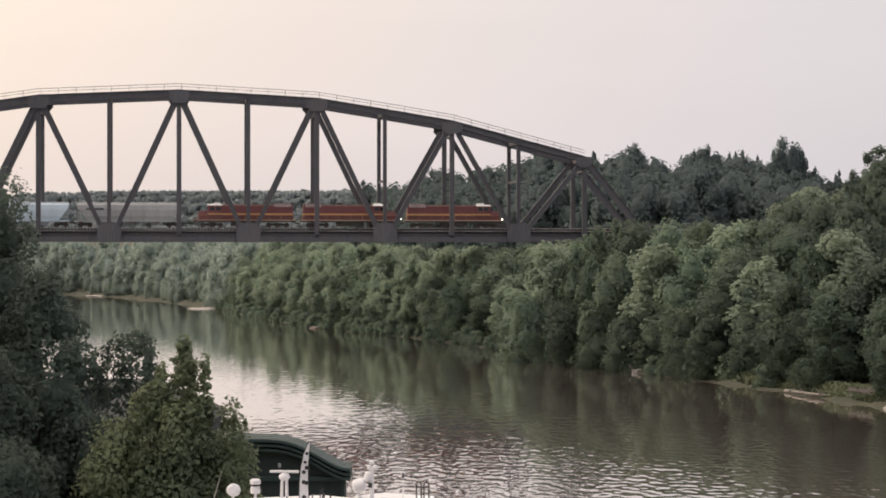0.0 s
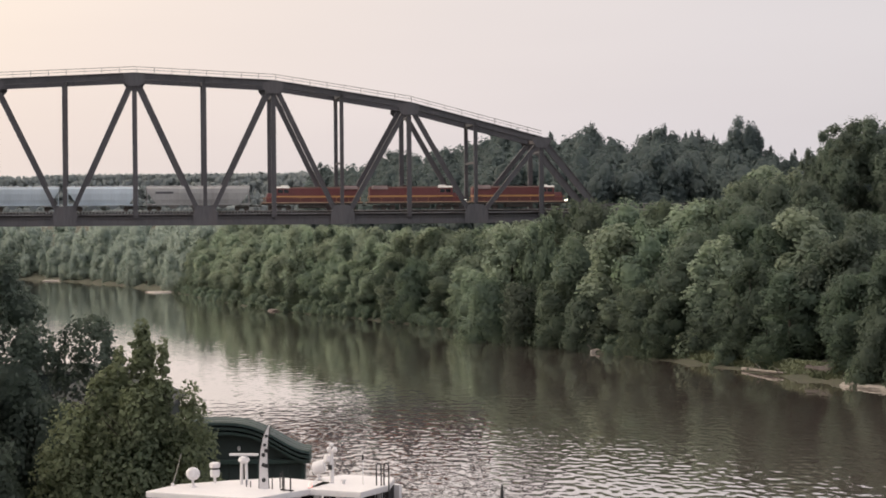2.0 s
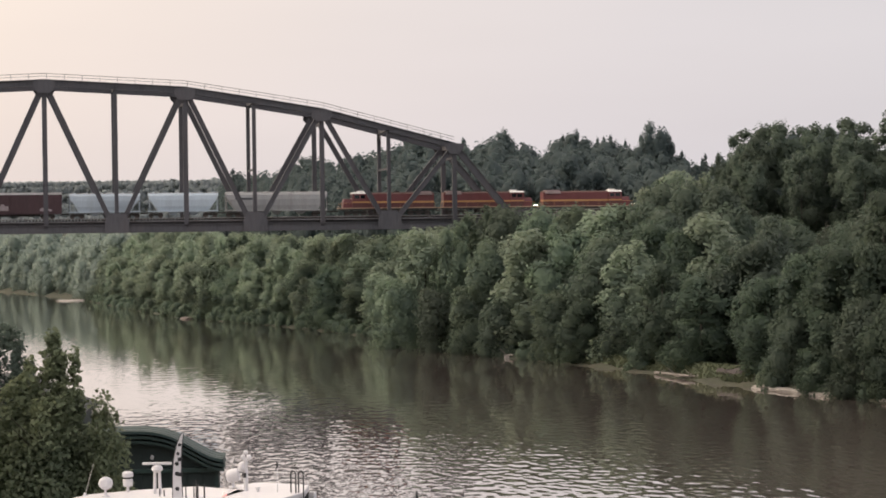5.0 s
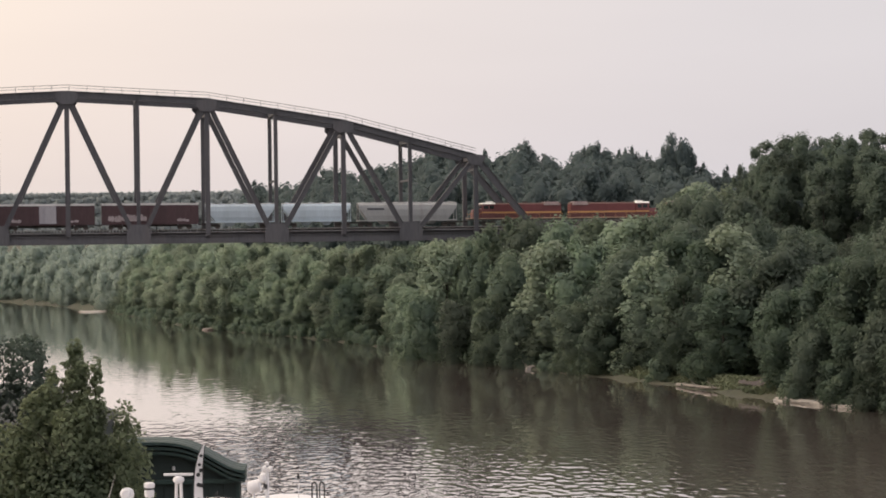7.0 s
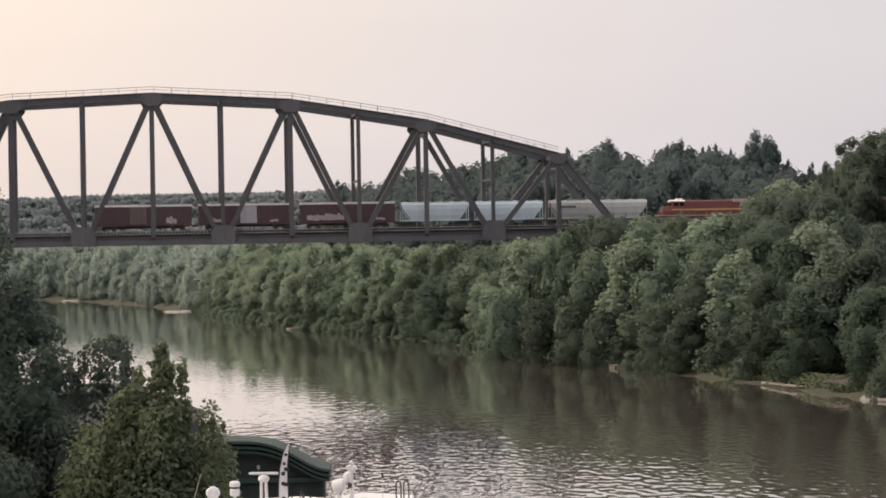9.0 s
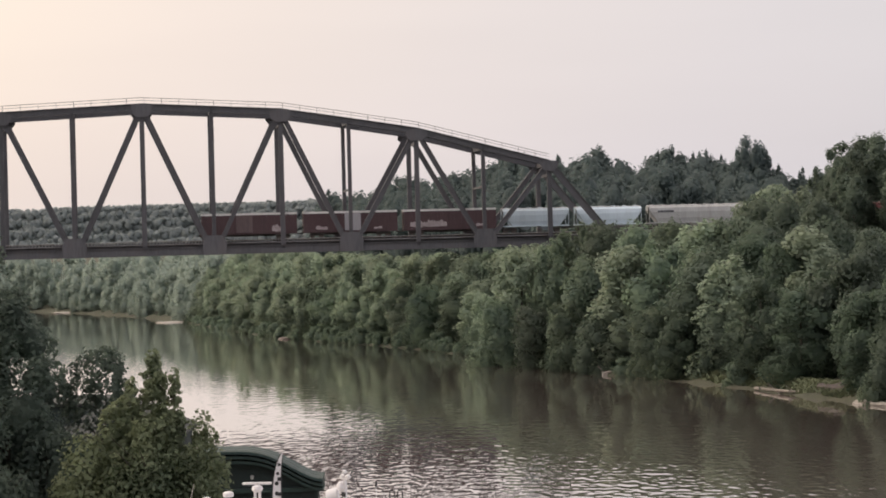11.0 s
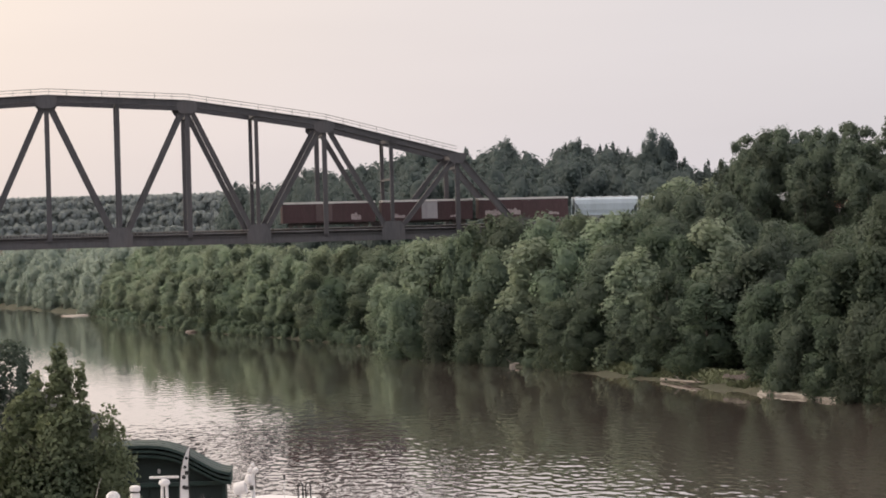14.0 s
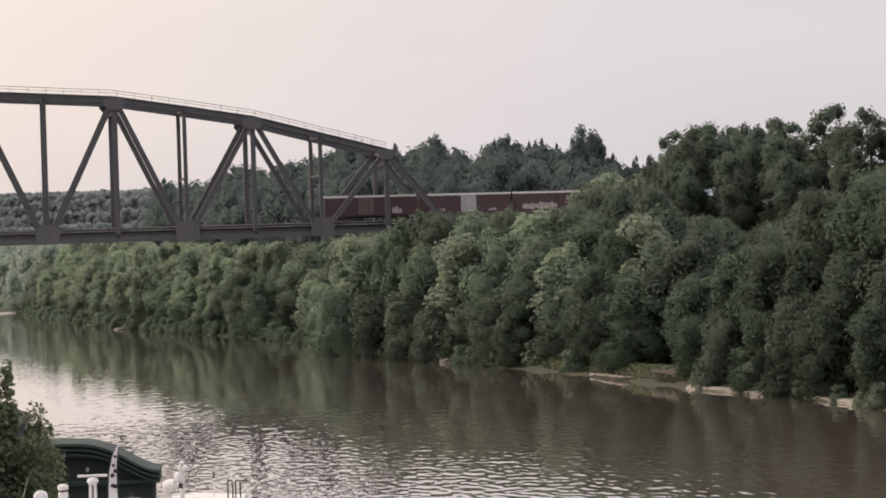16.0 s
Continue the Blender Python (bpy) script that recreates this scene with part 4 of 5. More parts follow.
M_LAMP = glow("headlight", (1.0, 0.93, 0.78), 9.0)
M_LENS = surface("unlit_lamp_lens", (0.45, 0.42, 0.38), 0.2)
M_GLASS = glass("dark_window_glass")

WHEEL_ME = bpy.data.meshes.new("wheel")
b = bmesh.new()
tube(b, (0, -0.07, 0), (0, 0.07, 0), 0.5, 0.47, 16)
b.to_mesh(WHEEL_ME)
b.free()
WHEEL_ME.materials.append(M_WHEEL)


def bogie(root, x, axles=2, span=1.75):
    b = bmesh.new()
    half = span * (axles - 1) / 2
    for y in (-1.0, 1.0):
        prism(b, [(x - half - 0.4, 0.42), (x + half + 0.4, 0.42), (x + half + 0.4, 0.65), (x + 0.5, 0.92), (x - 0.5, 0.92), (x - half - 0.4, 0.65)], y - 0.09, y + 0.09)
    box(b, x - 0.25, x + 0.25, -1.1, 1.1, 0.5, 0.85)
    part("bogie", b, M_UNDER, root)
    for k in range(axles):
        for y in (-0.76, 0.76):
            shared("wheel", WHEEL_ME, root, pose(x - half + k * span, y, 0.5))


def coupler(root, x0, x1):
    part("coupler", box(bmesh.new(), min(x0, x1), max(x0, x1), -0.12, 0.12, 0.75, 1.0), M_UNDER, root)


def locomotive(facing):
    """Built with its cab towards +x; facing -1 turns it about."""
    root = thing("locomotive", "red diesel locomotive with yellow stripe and white cab roof" + (", running backwards" if facing < 0 else ""), "locomotive", "locomotives")
    f = facing
    L = 9.9

    def X(a, c):
        return (min(a * f, c * f), max(a * f, c * f))

    b = bmesh.new()
    box(b, -L, L, -1.5, 1.5, 1.12, 1.42, 0.03)
    part("underframe", b, M_BLACK, root)
    b = bmesh.new()
    box(b, -L, L, -1.53, 1.53, 1.40, 1.54)
    part("sill_stripe", b, M_SILL, root, "pale yellow sill stripe")
    # long hood in bands of paint: dark below, yellow line, red above
    x0, x1 = X(-9.3, 4.4)
    part("hood_base", box(bmesh.new(), x0, x1, -1.22, 1.22, 1.54, 2.5), M_DARKRED, root)
    part("hood_stripe", box(bmesh.new(), x0, x1, -1.225, 1.225, 2.5, 2.8), M_YELLOW, root, "yellow stripe")
    part("hood", box(bmesh.new(), x0, x1, -1.22, 1.22, 2.8, 4.25), M_RED, root)
    part("hood_roof", box(bmesh.new(), x0, x1, -1.22, 1.22, 4.25, 4.55, top=(0.1, 0.35)), M_SOOT, root)
    r0, r1 = X(-9.0, -5.6)
    part("radiator", box(bmesh.new(), r0, r1, -1.5, 1.5, 4.0, 4.72, 0.05, top=(0.3, 0.2)), M_LIT_RADIATOR, root, "radiator housing painted pale for the light on its top")
    for k in range(3):
        c = (-7.9 + k * 1.15) * f
        part("radiator_fan", tube(bmesh.new(), (c, 0, 4.7), (c, 0, 4.84), 0.5, 0.5, 14), M_UNDER, root)
    c = -2.0 * f
    part("exhaust_stack", box(bmesh.new(), c - 0.5, c + 0.5, -0.2, 0.2, 4.5, 4.85), M_UNDER, root)
    for k in range(7):
        c0, c1 = X(-5.2 + k * 1.3, -4.15 + k * 1.3)
        for y in (-1.225, 1.225):
            part("hood_door", box(bmesh.new(), c0, c1, min(y, y * 1.012), max(y, y * 1.012), 3.0, 4.1, 0), M_RED, root)
    # cab, nose, windows
    x0, x1 = X(4.4, 7.2)
    part("cab_base", box(bmesh.new(), x0, x1, -1.5, 1.5, 1.54, 2.5), M_DARKRED, root)
    part("cab_stripe", box(bmesh.new(), x0, x1, -1.505, 1.505, 2.5, 2.8), M_YELLOW, root, "yellow stripe")
    cab = part("cab", box(bmesh.new(), x0, x1, -1.5, 1.5, 2.8, 4.3), M_RED, root)
    part("cab_roof", box(bmesh.new(), x0 - 0.1, x1 + 0.1, -1.55, 1.55, 4.3, 4.62, 0.04, top=(0.15, 0.45)), M_WHITEROOF, root, "white cab roof")
    c0, c1 = X(4.7, 6.0)
    part("air_conditioner", box(bmesh.new(), c0, c1, -0.6, 0.6, 4.6, 4.9, 0.05), M_WHITEROOF, root, "white roof unit")
    for y in (-1.5, 1.5):
        for a, c in ((4.7, 5.6), (5.8, 6.8)):
            c0, c1 = X(a, c)
            part("window", box(bmesh.new(), c0, c1, y - 0.012, y + 0.012, 3.35, 4.05), M_GLASS, cab)
    e = 7.21 * f
    for y in (-1.2, 0.2):
        part("windscreen", box(bmesh.new(), e - 0.012, e + 0.012, y, y + 1.0, 3.5, 4.1), M_GLASS, cab)
    x0, x1 = X(7.2, 9.0)
    part("nose_base", box(bmesh.new(), x0, x1, -1.15, 1.15, 1.54, 2.5), M_RED, root)
    part("nose", box(bmesh.new(), x0, x1, -1.15, 1.15, 2.5, 3.3, 0.05, top=(0.2, 0.2)), M_RED, root)
    lens, state = (M_LAMP, "lit") if f > 0 else (M_LENS, "unlit")
    for y in (-0.95, 0.95):
        part("ditch_light", tube(bmesh.new(), (9.93 * f, y, 1.72), (10.0 * f, y, 1.72), 0.17, 0.17, 12), lens, root, state + " ditch light")
    part("headlight", tube(bmesh.new(), (7.22 * f, 0, 4.35), (7.32 * f, 0, 4.35), 0.14, 0.14, 12), lens, root, state + " headlight")
    for y in (-1.45, 1.45):
        part("handrail", tube(bmesh.new(), (-9.5, y, 2.45), (9.5, y, 2.45), 0.025, 0.025, 6), M_YELLOW, root)
        for k in range(9):
            part("stanchion", tube(bmesh.new(), (-9.4 + k * 2.35, y, 1.54), (-9.4 + k * 2.35, y, 2.45), 0.025, 0.025, 6), M_YELLOW, root)
    part("fuel_tank", box(bmesh.new(), -2.6, 2.6, -1.35, 1.35, 0.35, 1.12, 0.12), M_UNDER, root)
    for x in (-6.4, 6.4):
        bogie(root, x, 3, 1.7)
    coupler(root, L, L + 0.42)
    coupler(root, -L, -L - 0.42)
    return root


def boxcar(grey, seed, door_paint, panels, label):
    rng = random.Random(seed)
    root = thing("boxcar", label, "boxcar", "boxcars")
    L = 9.25
    part("body", box(bmesh.new(), -L, L, -1.45, 1.45, 1.15, 4.95), M_BOXCAR, root)
    part("roof", prism(bmesh.new(), [(-L - 0.05, 4.95), (L + 0.05, 4.95), (L + 0.05, 5.07), (-L - 0.05, 5.07)], -1.55, 1.55), M_CARROOF, root, "bare galvanised roof")
    part("roof_edge", box(bmesh.new(), -L, L, -1.49, 1.49, 4.66, 4.946), M_CARROOF, root, "bare metal roof edge")
    part("sill", box(bmesh.new(), -L, L, -1.5, 1.5, 0.95, 1.2), M_BOXCAR, root)
    rib = bpy.data.meshes.new("side_rib")
    b = box(bmesh.new(), -0.07, 0.07, -1.51, 1.51, 1.2, 4.73)
    b.to_mesh(rib)
    b.free()
    rib.materials.append(M_BOXCAR)
    for k in range(15):
        x = -8.7 + k * 1.243
        if abs(x - grey) > 1.75:
            shared("side_rib", rib, root, pose(x, 0, 0))
    for y in (-1.53, 1.53):
        door = part("door", box(bmesh.new(), grey - 1.6, grey + 1.6, y - 0.05, y + 0.05, 1.25, 4.6), door_paint, root, "sliding door")
        for k in range(3):
            part("door_bar", box(bmesh.new(), grey - 1.55 + k * 1.45, grey - 1.4 + k * 1.45, y - 0.09, y + 0.09, 1.3, 4.55), door_paint, door)
    # spray paint: overlapping rounded letters, each piece between two ends along the side
    for x0, x1, low, high in panels:
        b = bmesh.new()
        c = x0
        while c < x1 - 0.3:
            w = rng.uniform(0.5, 0.95)
            z0, z1 = low + rng.uniform(0, 0.2), high - rng.uniform(0, 0.45)
            prism(b, [(c, z0), (c + w * 0.8, z0 - 0.05), (c + w, z0 + (z1 - z0) * 0.6), (c + w * 0.6, z1), (c + w * 0.1, z1 - 0.1), (c - w * 0.12, z0 + (z1 - z0) * 0.4)], -1.532, -1.512)
            c += w * rng.uniform(0.8, 1.05)
        part("spray_paint", b, M_GRAF, root, "pale spray-painted letters")
    for x in (-6.6, 6.6):
        bogie(root, x)
    part("centre_sill", box(bmesh.new(), -5.2, 5.2, -0.7, 0.7, 0.55, 0.97), M_UNDER, root)
    coupler(root, L, L + 0.62)
    coupler(root, -L, -L - 0.62)
    return root


def hopper(length, paint, marks, label, draw=0.75):
    """A covered hopper: bulging side, sloped end sheets under an overhanging roof, outlets below."""
    root = thing("covered_hopper", label, "hopper car", "hopper cars")
    L = length / 2 - 0.75
    cut = 1.9
    b = bmesh.new()
    sec = [(-1.3, 1.35), (-1.52, 2.2), (-1.55, 3.4), (-1.35, 4.3), (-0.9, 4.72), (0.9, 4.72), (1.35, 4.3), (1.55, 3.4), (1.52, 2.2), (1.3, 1.35)]
    rings = []
    for sx in (-1, 1):
        ring = []
        for y, z in sec:
            back = cut * max(0, (3.9 - z) / 2.55) ** 1.0
            ring.append(b.verts.new((sx * (L - back), y, z)))
        rings.append(ring)
    n = len(sec)
    for k in range(n):
        b.faces.new((rings[0][k], rings[0][(k + 1) % n], rings[1][(k + 1) % n], rings[1][k]))
    b.faces.new(rings[0])
    b.faces.new(rings[1][::-1])
    bmesh.ops.recalc_face_normals(b, faces=b.faces[:])
    part("body", b, paint, root)
    part("roof_walk", box(bmesh.new(), -L, L, -0.75, 0.75, 4.78, 4.86), M_CARROOF, root)
    for k in range(max(3, int(L))):
        x = -L + 1 + k * (2 * L - 2) / (max(3, int(L)) - 1)
        part("hatch", tube(bmesh.new(), (x, 0, 4.7), (x, 0, 4.98), 0.4, 0.36, 12), paint, root)
    part("side_sill", box(bmesh.new(), -L, L, -1.53, 1.53, 1.12, 1.38), paint, root)
    for sx in (-1, 1):
        for y in (-1.3, 1.3):
            part("end_post", tube(bmesh.new(), (sx * (L - 0.12), y, 1.3), (sx * (L - 0.12), y, 4.2), 0.07, 0.07, 6), paint, root)
        part("end_ladder", box(bmesh.new(), min(sx * (L - 0.05), sx * (L + 0.02)), max(sx * (L - 0.05), sx * (L + 0.02)), -1.2, -0.7, 1.3, 4.4), M_UNDER, root)
        part("end_platform", box(bmesh.new(), min(sx * L, sx * (L - 2)), max(sx * L, sx * (L - 2)), -1.4, 1.4, 1.05, 1.14), M_UNDER, root)
    outs = 2 if length < 17 else 3
    for k in range(outs):
        x = (k - (outs - 1) / 2) * (2 * L - 5.5) / outs
        part("outlet", box(bmesh.new(), x - 1.3, x + 1.3, -1.1, 1.1, 1.36, 0.45, top=(0.85, 0.6)), paint, root)
    for x, z, w_, h_ in marks:
        part("marking", box(bmesh.new(), x, x + w_, -1.60, -1.54, z, z + h_), M_MARK, root, "dark lettering bar")
    for x in (-L + 1.5, L - 1.5):
        bogie(root, x)
    coupler(root, L, L + draw)
    coupler(root, -L, -L - 0.75)
    return root


CARS = []
lead = 0.0
for maker, length in ((lambda: locomotive(1), 20.6), (lambda: locomotive(1), 20.6), (lambda: locomotive(-1), 20.6),
                      (lambda: hopper(21.4, M_GREYHOP, [(-8.2, 3.35, 3.4, 0.38)], "long grey covered hopper car with dark lettering", 2.0), 21.4),
                      (lambda: hopper(15.0, M_HOPPER, [], "short pale grey covered hopper car"), 15.0), (lambda: hopper(15.0, M_HOPPER, [], "short pale grey covered hopper car"), 15.0),
                      (lambda: boxcar(0.9, 1, M_BOXCAR, [(-8.0, -0.9, 1.5, 3.0), (5.2, 7.6, 1.4, 2.3)], "oxide-red high boxcar with a wide band of pale spray paint"), 19.8),
                      (lambda: boxcar(0.4, 2, M_PALEDOOR, [(-6.8, -4.8, 1.4, 2.4), (4.6, 6.4, 1.4, 2.2)], "oxide-red high boxcar with a pale grey sliding door"), 19.8),
                      (lambda: boxcar(-1.0, 3, M_DOOR, [(4.4, 6.6, 1.35, 2.8)], "oxide-red high boxcar with a dull door and one spray-painted tag"), 19.8)):
    if len(CARS) == 3:
        lead += 1.2    # the drawbar behind the locomotives is stretched
    CARS.append((maker(), lead + length / 2))
    lead += length
HEAD = [(0.0, 31.1), (1.5, 47.2), (3.5, 68.9), (5.2, 87.1), (7.0, 106.8), (8.6, 124.5), (11.0, 151.0), (12.5, 168.0), (14.5, 190.4), (16.0, 207.4)]    # the train's head along the line


def motions():
    # the current carries the ripples slowly down the river
    walk(RIVER, [(0.0, pose(0, 0, 0)), (8.0, pose(0.8, -2.0, 0)), (16.0, pose(1.6, -4.0, 0))])
    for car, back in CARS:
        walk(car, [(t, pose(*on_line(s - back), RAIL, 0, 0, AXIS)) for t, s in HEAD])


# ---------------- near bank: boat, pavilion, sheds, trees ----------------
M_WHITE = surface("white_marine_paint", (0.64, 0.62, 0.625), 0.4, 0, 0.08, (0.8, 6), 0.002)
M_MARINE_BLACK = surface("black_marine_paint", (0.02, 0.02, 0.022), 0.45, 0, 0.3)
M_GREENROOF = surface("green_metal_roof", (0.03, 0.054, 0.05), 0.6, 0.0, 0.18, (0.5, 5), 0.004)
M_GREENTRIM = surface("green_fascia_paint", (0.030, 0.054, 0.048), 0.45, 0, 0.2, (0.5, 5), 0.002)
M_GREENWALL = surface("dark_green_siding", (0.020, 0.032, 0.030), 0.6, 0, 0.25, (0.6, 6), 0.006)
M_DARKROOF = surface("dark_shingle_roof", (0.05, 0.052, 0.05), 0.85, 0, 0.25, (0.6, 8), 0.01)
M_ORANGE = glow("red_marker_lamp", (1.0, 0.16, 0.1), 1.2)


def slab(outline, z0, z1, bevel=0.03):
    """A plate with any outline in x and y."""
    bm = bmesh.new()
    low, up = [bm.verts.new((x, y, z0)) for x, y in outline], [bm.verts.new((x, y, z1)) for x, y in outline]
    n = len(outline)
    for k in range(n):
        bm.faces.new((low[k], low[(k + 1) % n], up[(k + 1) % n], up[k]))
    bm.faces.new(low[::-1])
    bm.faces.new(up)
    bmesh.ops.recalc_face_normals(bm, faces=bm.faces[:])
    if bevel:
        bmesh.ops.bevel(bm, geom=bm.edges[:], offset=bevel, segments=2, affect="EDGES", profile=0.6)
    return bm


def searchlight(root, x, y, z, yaw, tilt, r=0.26, stem=0.32):
    lamp = part("searchlight", tube(bmesh.new(), (0, -0.02, 0), (0, 0.02, 0), 0.05, 0.05, 8), M_WHITE, root, "white drum searchlight", m=pose(x, y, z))
    b = lathe(bmesh.new(), [(r * 0.55, -0.26), (r * 0.9, -0.2), (r, -0.05), (r, 0.2), (r * 0.93, 0.26), (r * 0.88, 0.24)], 20)
    part("drum", b, M_WHITE, lamp, m=pose(0, 0, stem + 0.22, 90 + tilt, 0, yaw))
    b = bmesh.new()
    tube(b, (0, 0, 0), (0, 0, stem), 0.05, 0.05, 8)
    lathe(b, [(0.16, 0), (0.16, 0.04), (0.07, 0.08), (0.07, 0.12)], 14)
    for s in (-1, 1):
        tube(b, (s * 0.28, 0, stem + 0.22), (s * 0.1, 0, stem - 0.02), 0.03, 0.03, 6)
    part("yoke", b, M_WHITE, lamp)
    return lamp


def lantern(root, x, y, z, tall):
    b = lathe(bmesh.new(), [(0.06, 0), (0.06, tall * 0.25), (0.18, tall * 0.3), (0.2, tall * 0.34), (0.2, tall * 0.62), (0.12, tall * 0.66), (0.12, tall * 0.72), (0.22, tall * 0.76), (0.22, tall * 0.94), (0.15, tall)], 18, (0, 0, 0))
    lamp = part("horn_lantern", b, M_WHITE, root, m=pose(x, y, z))
    part("lens_band", lathe(bmesh.new(), [(0.13, tall * 0.655), (0.155, tall * 0.66), (0.155, tall * 0.755), (0.13, tall * 0.758)], 18), M_MARINE_BLACK, lamp, "dark lens band")


def towboat():
    root = thing("towboat", "white river towboat moored below the bluff", "boat", m=pose(-10.26, 75.1, 0, 0, 0, -27))
    hull = [(0.2, -7), (8.2, -7), (8.6, -6), (8.6, 13), (7.8, 16), (0.6, 16), (-0.2, 13), (-0.2, -6)]
    part("hull", slab(hull, -0.9, 1.15, 0.08), M_MARINE_BLACK, root, "black steel hull")
    part("main_deck", slab([(x * 0.98 + 0.08, y * 0.98) for x, y in hull], 1.15, 1.25, 0), M_WHITE, root)
    house = part("deckhouse", box(bmesh.new(), 0.8, 7.6, -2.5, 12, 1.25, 3.7, 0.04), M_WHITE, root)
    for k in range(6):
        for x in (0.79, 7.61):
            part("cabin_window", box(bmesh.new(), x - 0.02, x + 0.02, -1.5 + k * 2.2, -0.5 + k * 2.2, 2.3, 3.1), M_GLASS, house)
    part("upper_deck", slab([(0.4, -3.2), (8.0, -3.2), (8.0, 12.5), (0.4, 12.5)], 3.7, 3.85, 0), M_WHITE, root)
    part("texas_house", box(bmesh.new(), 0.5, 7.6, 0.3, 9.5, 3.85, 5.1, 0.03), M_WHITE, root)
    # wheelhouse: sill wall, raked pillars, dark panes, overhanging roof
    wheel = part("wheelhouse", slab([(0.6, 0.6), (4.9, 0.6), (5.2, 4.6), (2.6, 5.0), (0.6, 2.6)], 5.1, 5.95, 0.02), M_WHITE, root)
    walls = [(0.6, 0.6), (4.9, 0.6), (5.2, 4.6), (2.6, 5.0), (0.6, 2.6)]
    for (ax, ay), (bx, by) in zip(walls, walls[1:] + walls[:1]):
        n = 3 if math.hypot(bx - ax, by - ay) > 3 else 2
        for k in range(n):
            for g in (0, 1):
                f0, f1 = k / n, (k + 1) / n
                p, q = Vector((ax + (bx - ax) * f0, ay + (by - ay) * f0, 0)), Vector((ax + (bx - ax) * f1, ay + (by - ay) * f1, 0))
                if g:
                    b = bmesh.new()
                    vs = [b.verts.new((v.x, v.y, z)) for v, z in ((p, 5.95), (q, 5.95), (q, 7.15), (p, 7.15))]
                    b.faces.new(vs)
                    bmesh.ops.solidify(b, geom=b.faces[:], thickness=0.03)
                    part("pane", b, M_GLASS, wheel)
                else:
                    b = bmesh.new()
                    tube(b, (p.x, p.y, 5.9), (p.x * 1.02 - 0.05, p.y - 0.06, 7.2), 0.11, 0.13, 8)
                    part("pillar", b, M_WHITE, wheel)
    part("wheelhouse_roof", slab([(0.0, 0.0), (5.0, -0.05), (5.75, 2.9), (5.7, 5.2), (3.0, 5.7), (1.35, 4.1), (0.0, 2.2)], 7.14, 7.4, 0.05), M_WHITE, root)
    # the lower house beside it, open under its roof
    aft = part("aft_house", slab([(5.6, 3.7), (7.7, 3.7), (7.7, 7.2), (5.6, 7.2)], 5.1, 6.0, 0.02), M_WHITE, root)
    for x, y in ((5.75, 3.75), (6.75, 3.75), (7.65, 3.75), (7.65, 5.4), (7.65, 7.1), (5.75, 7.1)):
        part("roof_post", box(bmesh.new(), x - 0.13, x + 0.13, y - 0.1, y + 0.1, 6.0, 7.16), M_WHITE, aft)
    part("pane", box(bmesh.new(), 5.9, 7.55, 3.95, 3.98, 6.0, 7.15), M_GLASS, aft)
    part("pane", box(bmesh.new(), 7.5, 7.53, 3.9, 7.0, 6.0, 7.15), M_GLASS, aft)
    part("aft_roof", slab([(5.55, 3.1), (8.1, 3.05), (8.15, 5.4), (7.3, 7.5), (4.9, 7.6), (4.4, 6.4), (5.1, 5.3)], 7.14, 7.4, 0.05), M_WHITE, root)
    part("marker_lamp", tube(bmesh.new(), (5.55, 3.5, 7.4), (5.55, 3.5, 7.58), 0.09, 0.07, 12), M_ORANGE, root, "small red marker lamp")
    # on the roof
    searchlight(root, 1.08, 1.77, 7.4, 200, 8)
    lantern(root, 1.22, 3.2, 7.4, 0.84)
    radar = part("radar_pedestal", tube(bmesh.new(), (-0.13, 0, 0), (-0.10, 0, 1.02), 0.07, 0.06, 10), M_WHITE, root, m=pose(2.62, 3.2, 7.4))
    part("radar_leg", tube(bmesh.new(), (0.13, 0, 0), (0.10, 0, 1.02), 0.07, 0.06, 10), M_WHITE, radar)
    part("radar_gearbox", lathe(bmesh.new(), [(0.1, 0.86), (0.2, 0.92), (0.24, 1.0), (0.2, 1.1), (0.1, 1.16)], 18), M_WHITE, radar)
    bar = box(bmesh.new(), -0.6, 0.6, -0.06, 0.06, 1.17, 1.27, 0.03)
    part("radar_bar", bar, M_WHITE, radar, "white rotating radar bar", m=pose(0, 0, 0, 0, 0, 22))
    # signal mast: a curved white plate with lightening holes and dark edging
    outline = [(-0.20, 0), (-0.185, 0.9), (-0.13, 1.55), (-0.02, 2.05), (0.12, 2.42), (0.21, 2.56), (0.24, 2.5), (0.18, 2.1), (0.14, 1.6), (0.14, 0.9), (0.18, 0)]
    mast = part("signal_mast", prism(bmesh.new(), outline, -0.07, 0.07), M_WHITE, root, "white curved mast with round holes", m=pose(4.0, 2.5, 7.4, 0, 0, 27))
    for x, z in ((-0.01, 0.35), (-0.02, 0.95), (-0.02, 1.35), (0.03, 1.75), (0.1, 2.1)):
        part("hole", tube(bmesh.new(), (x, -0.075, z), (x, -0.066, z), 0.085 - 0.02 * (z > 1.5), None, 14), M_MARINE_BLACK, mast, "dark hole")
    for z in (0.9, 1.5):
        part("side_lamp", box(bmesh.new(), 0.02, 0.2, -0.13, -0.072, z - 0.05, z + 0.1, 0.02), M_MARINE_BLACK, mast)
    for side_ in (0, 1):
        b = bmesh.new()
        pts = outline[:6] if not side_ else outline[6:]
        for (ax, az), (bx, bz) in zip(pts, pts[1:]):
            tube(b, (ax, 0, az), (bx, 0, bz), 0.035, 0.035, 6)
        part("mast_edge", b, M_MARINE_BLACK, mast, "dark mast edging")
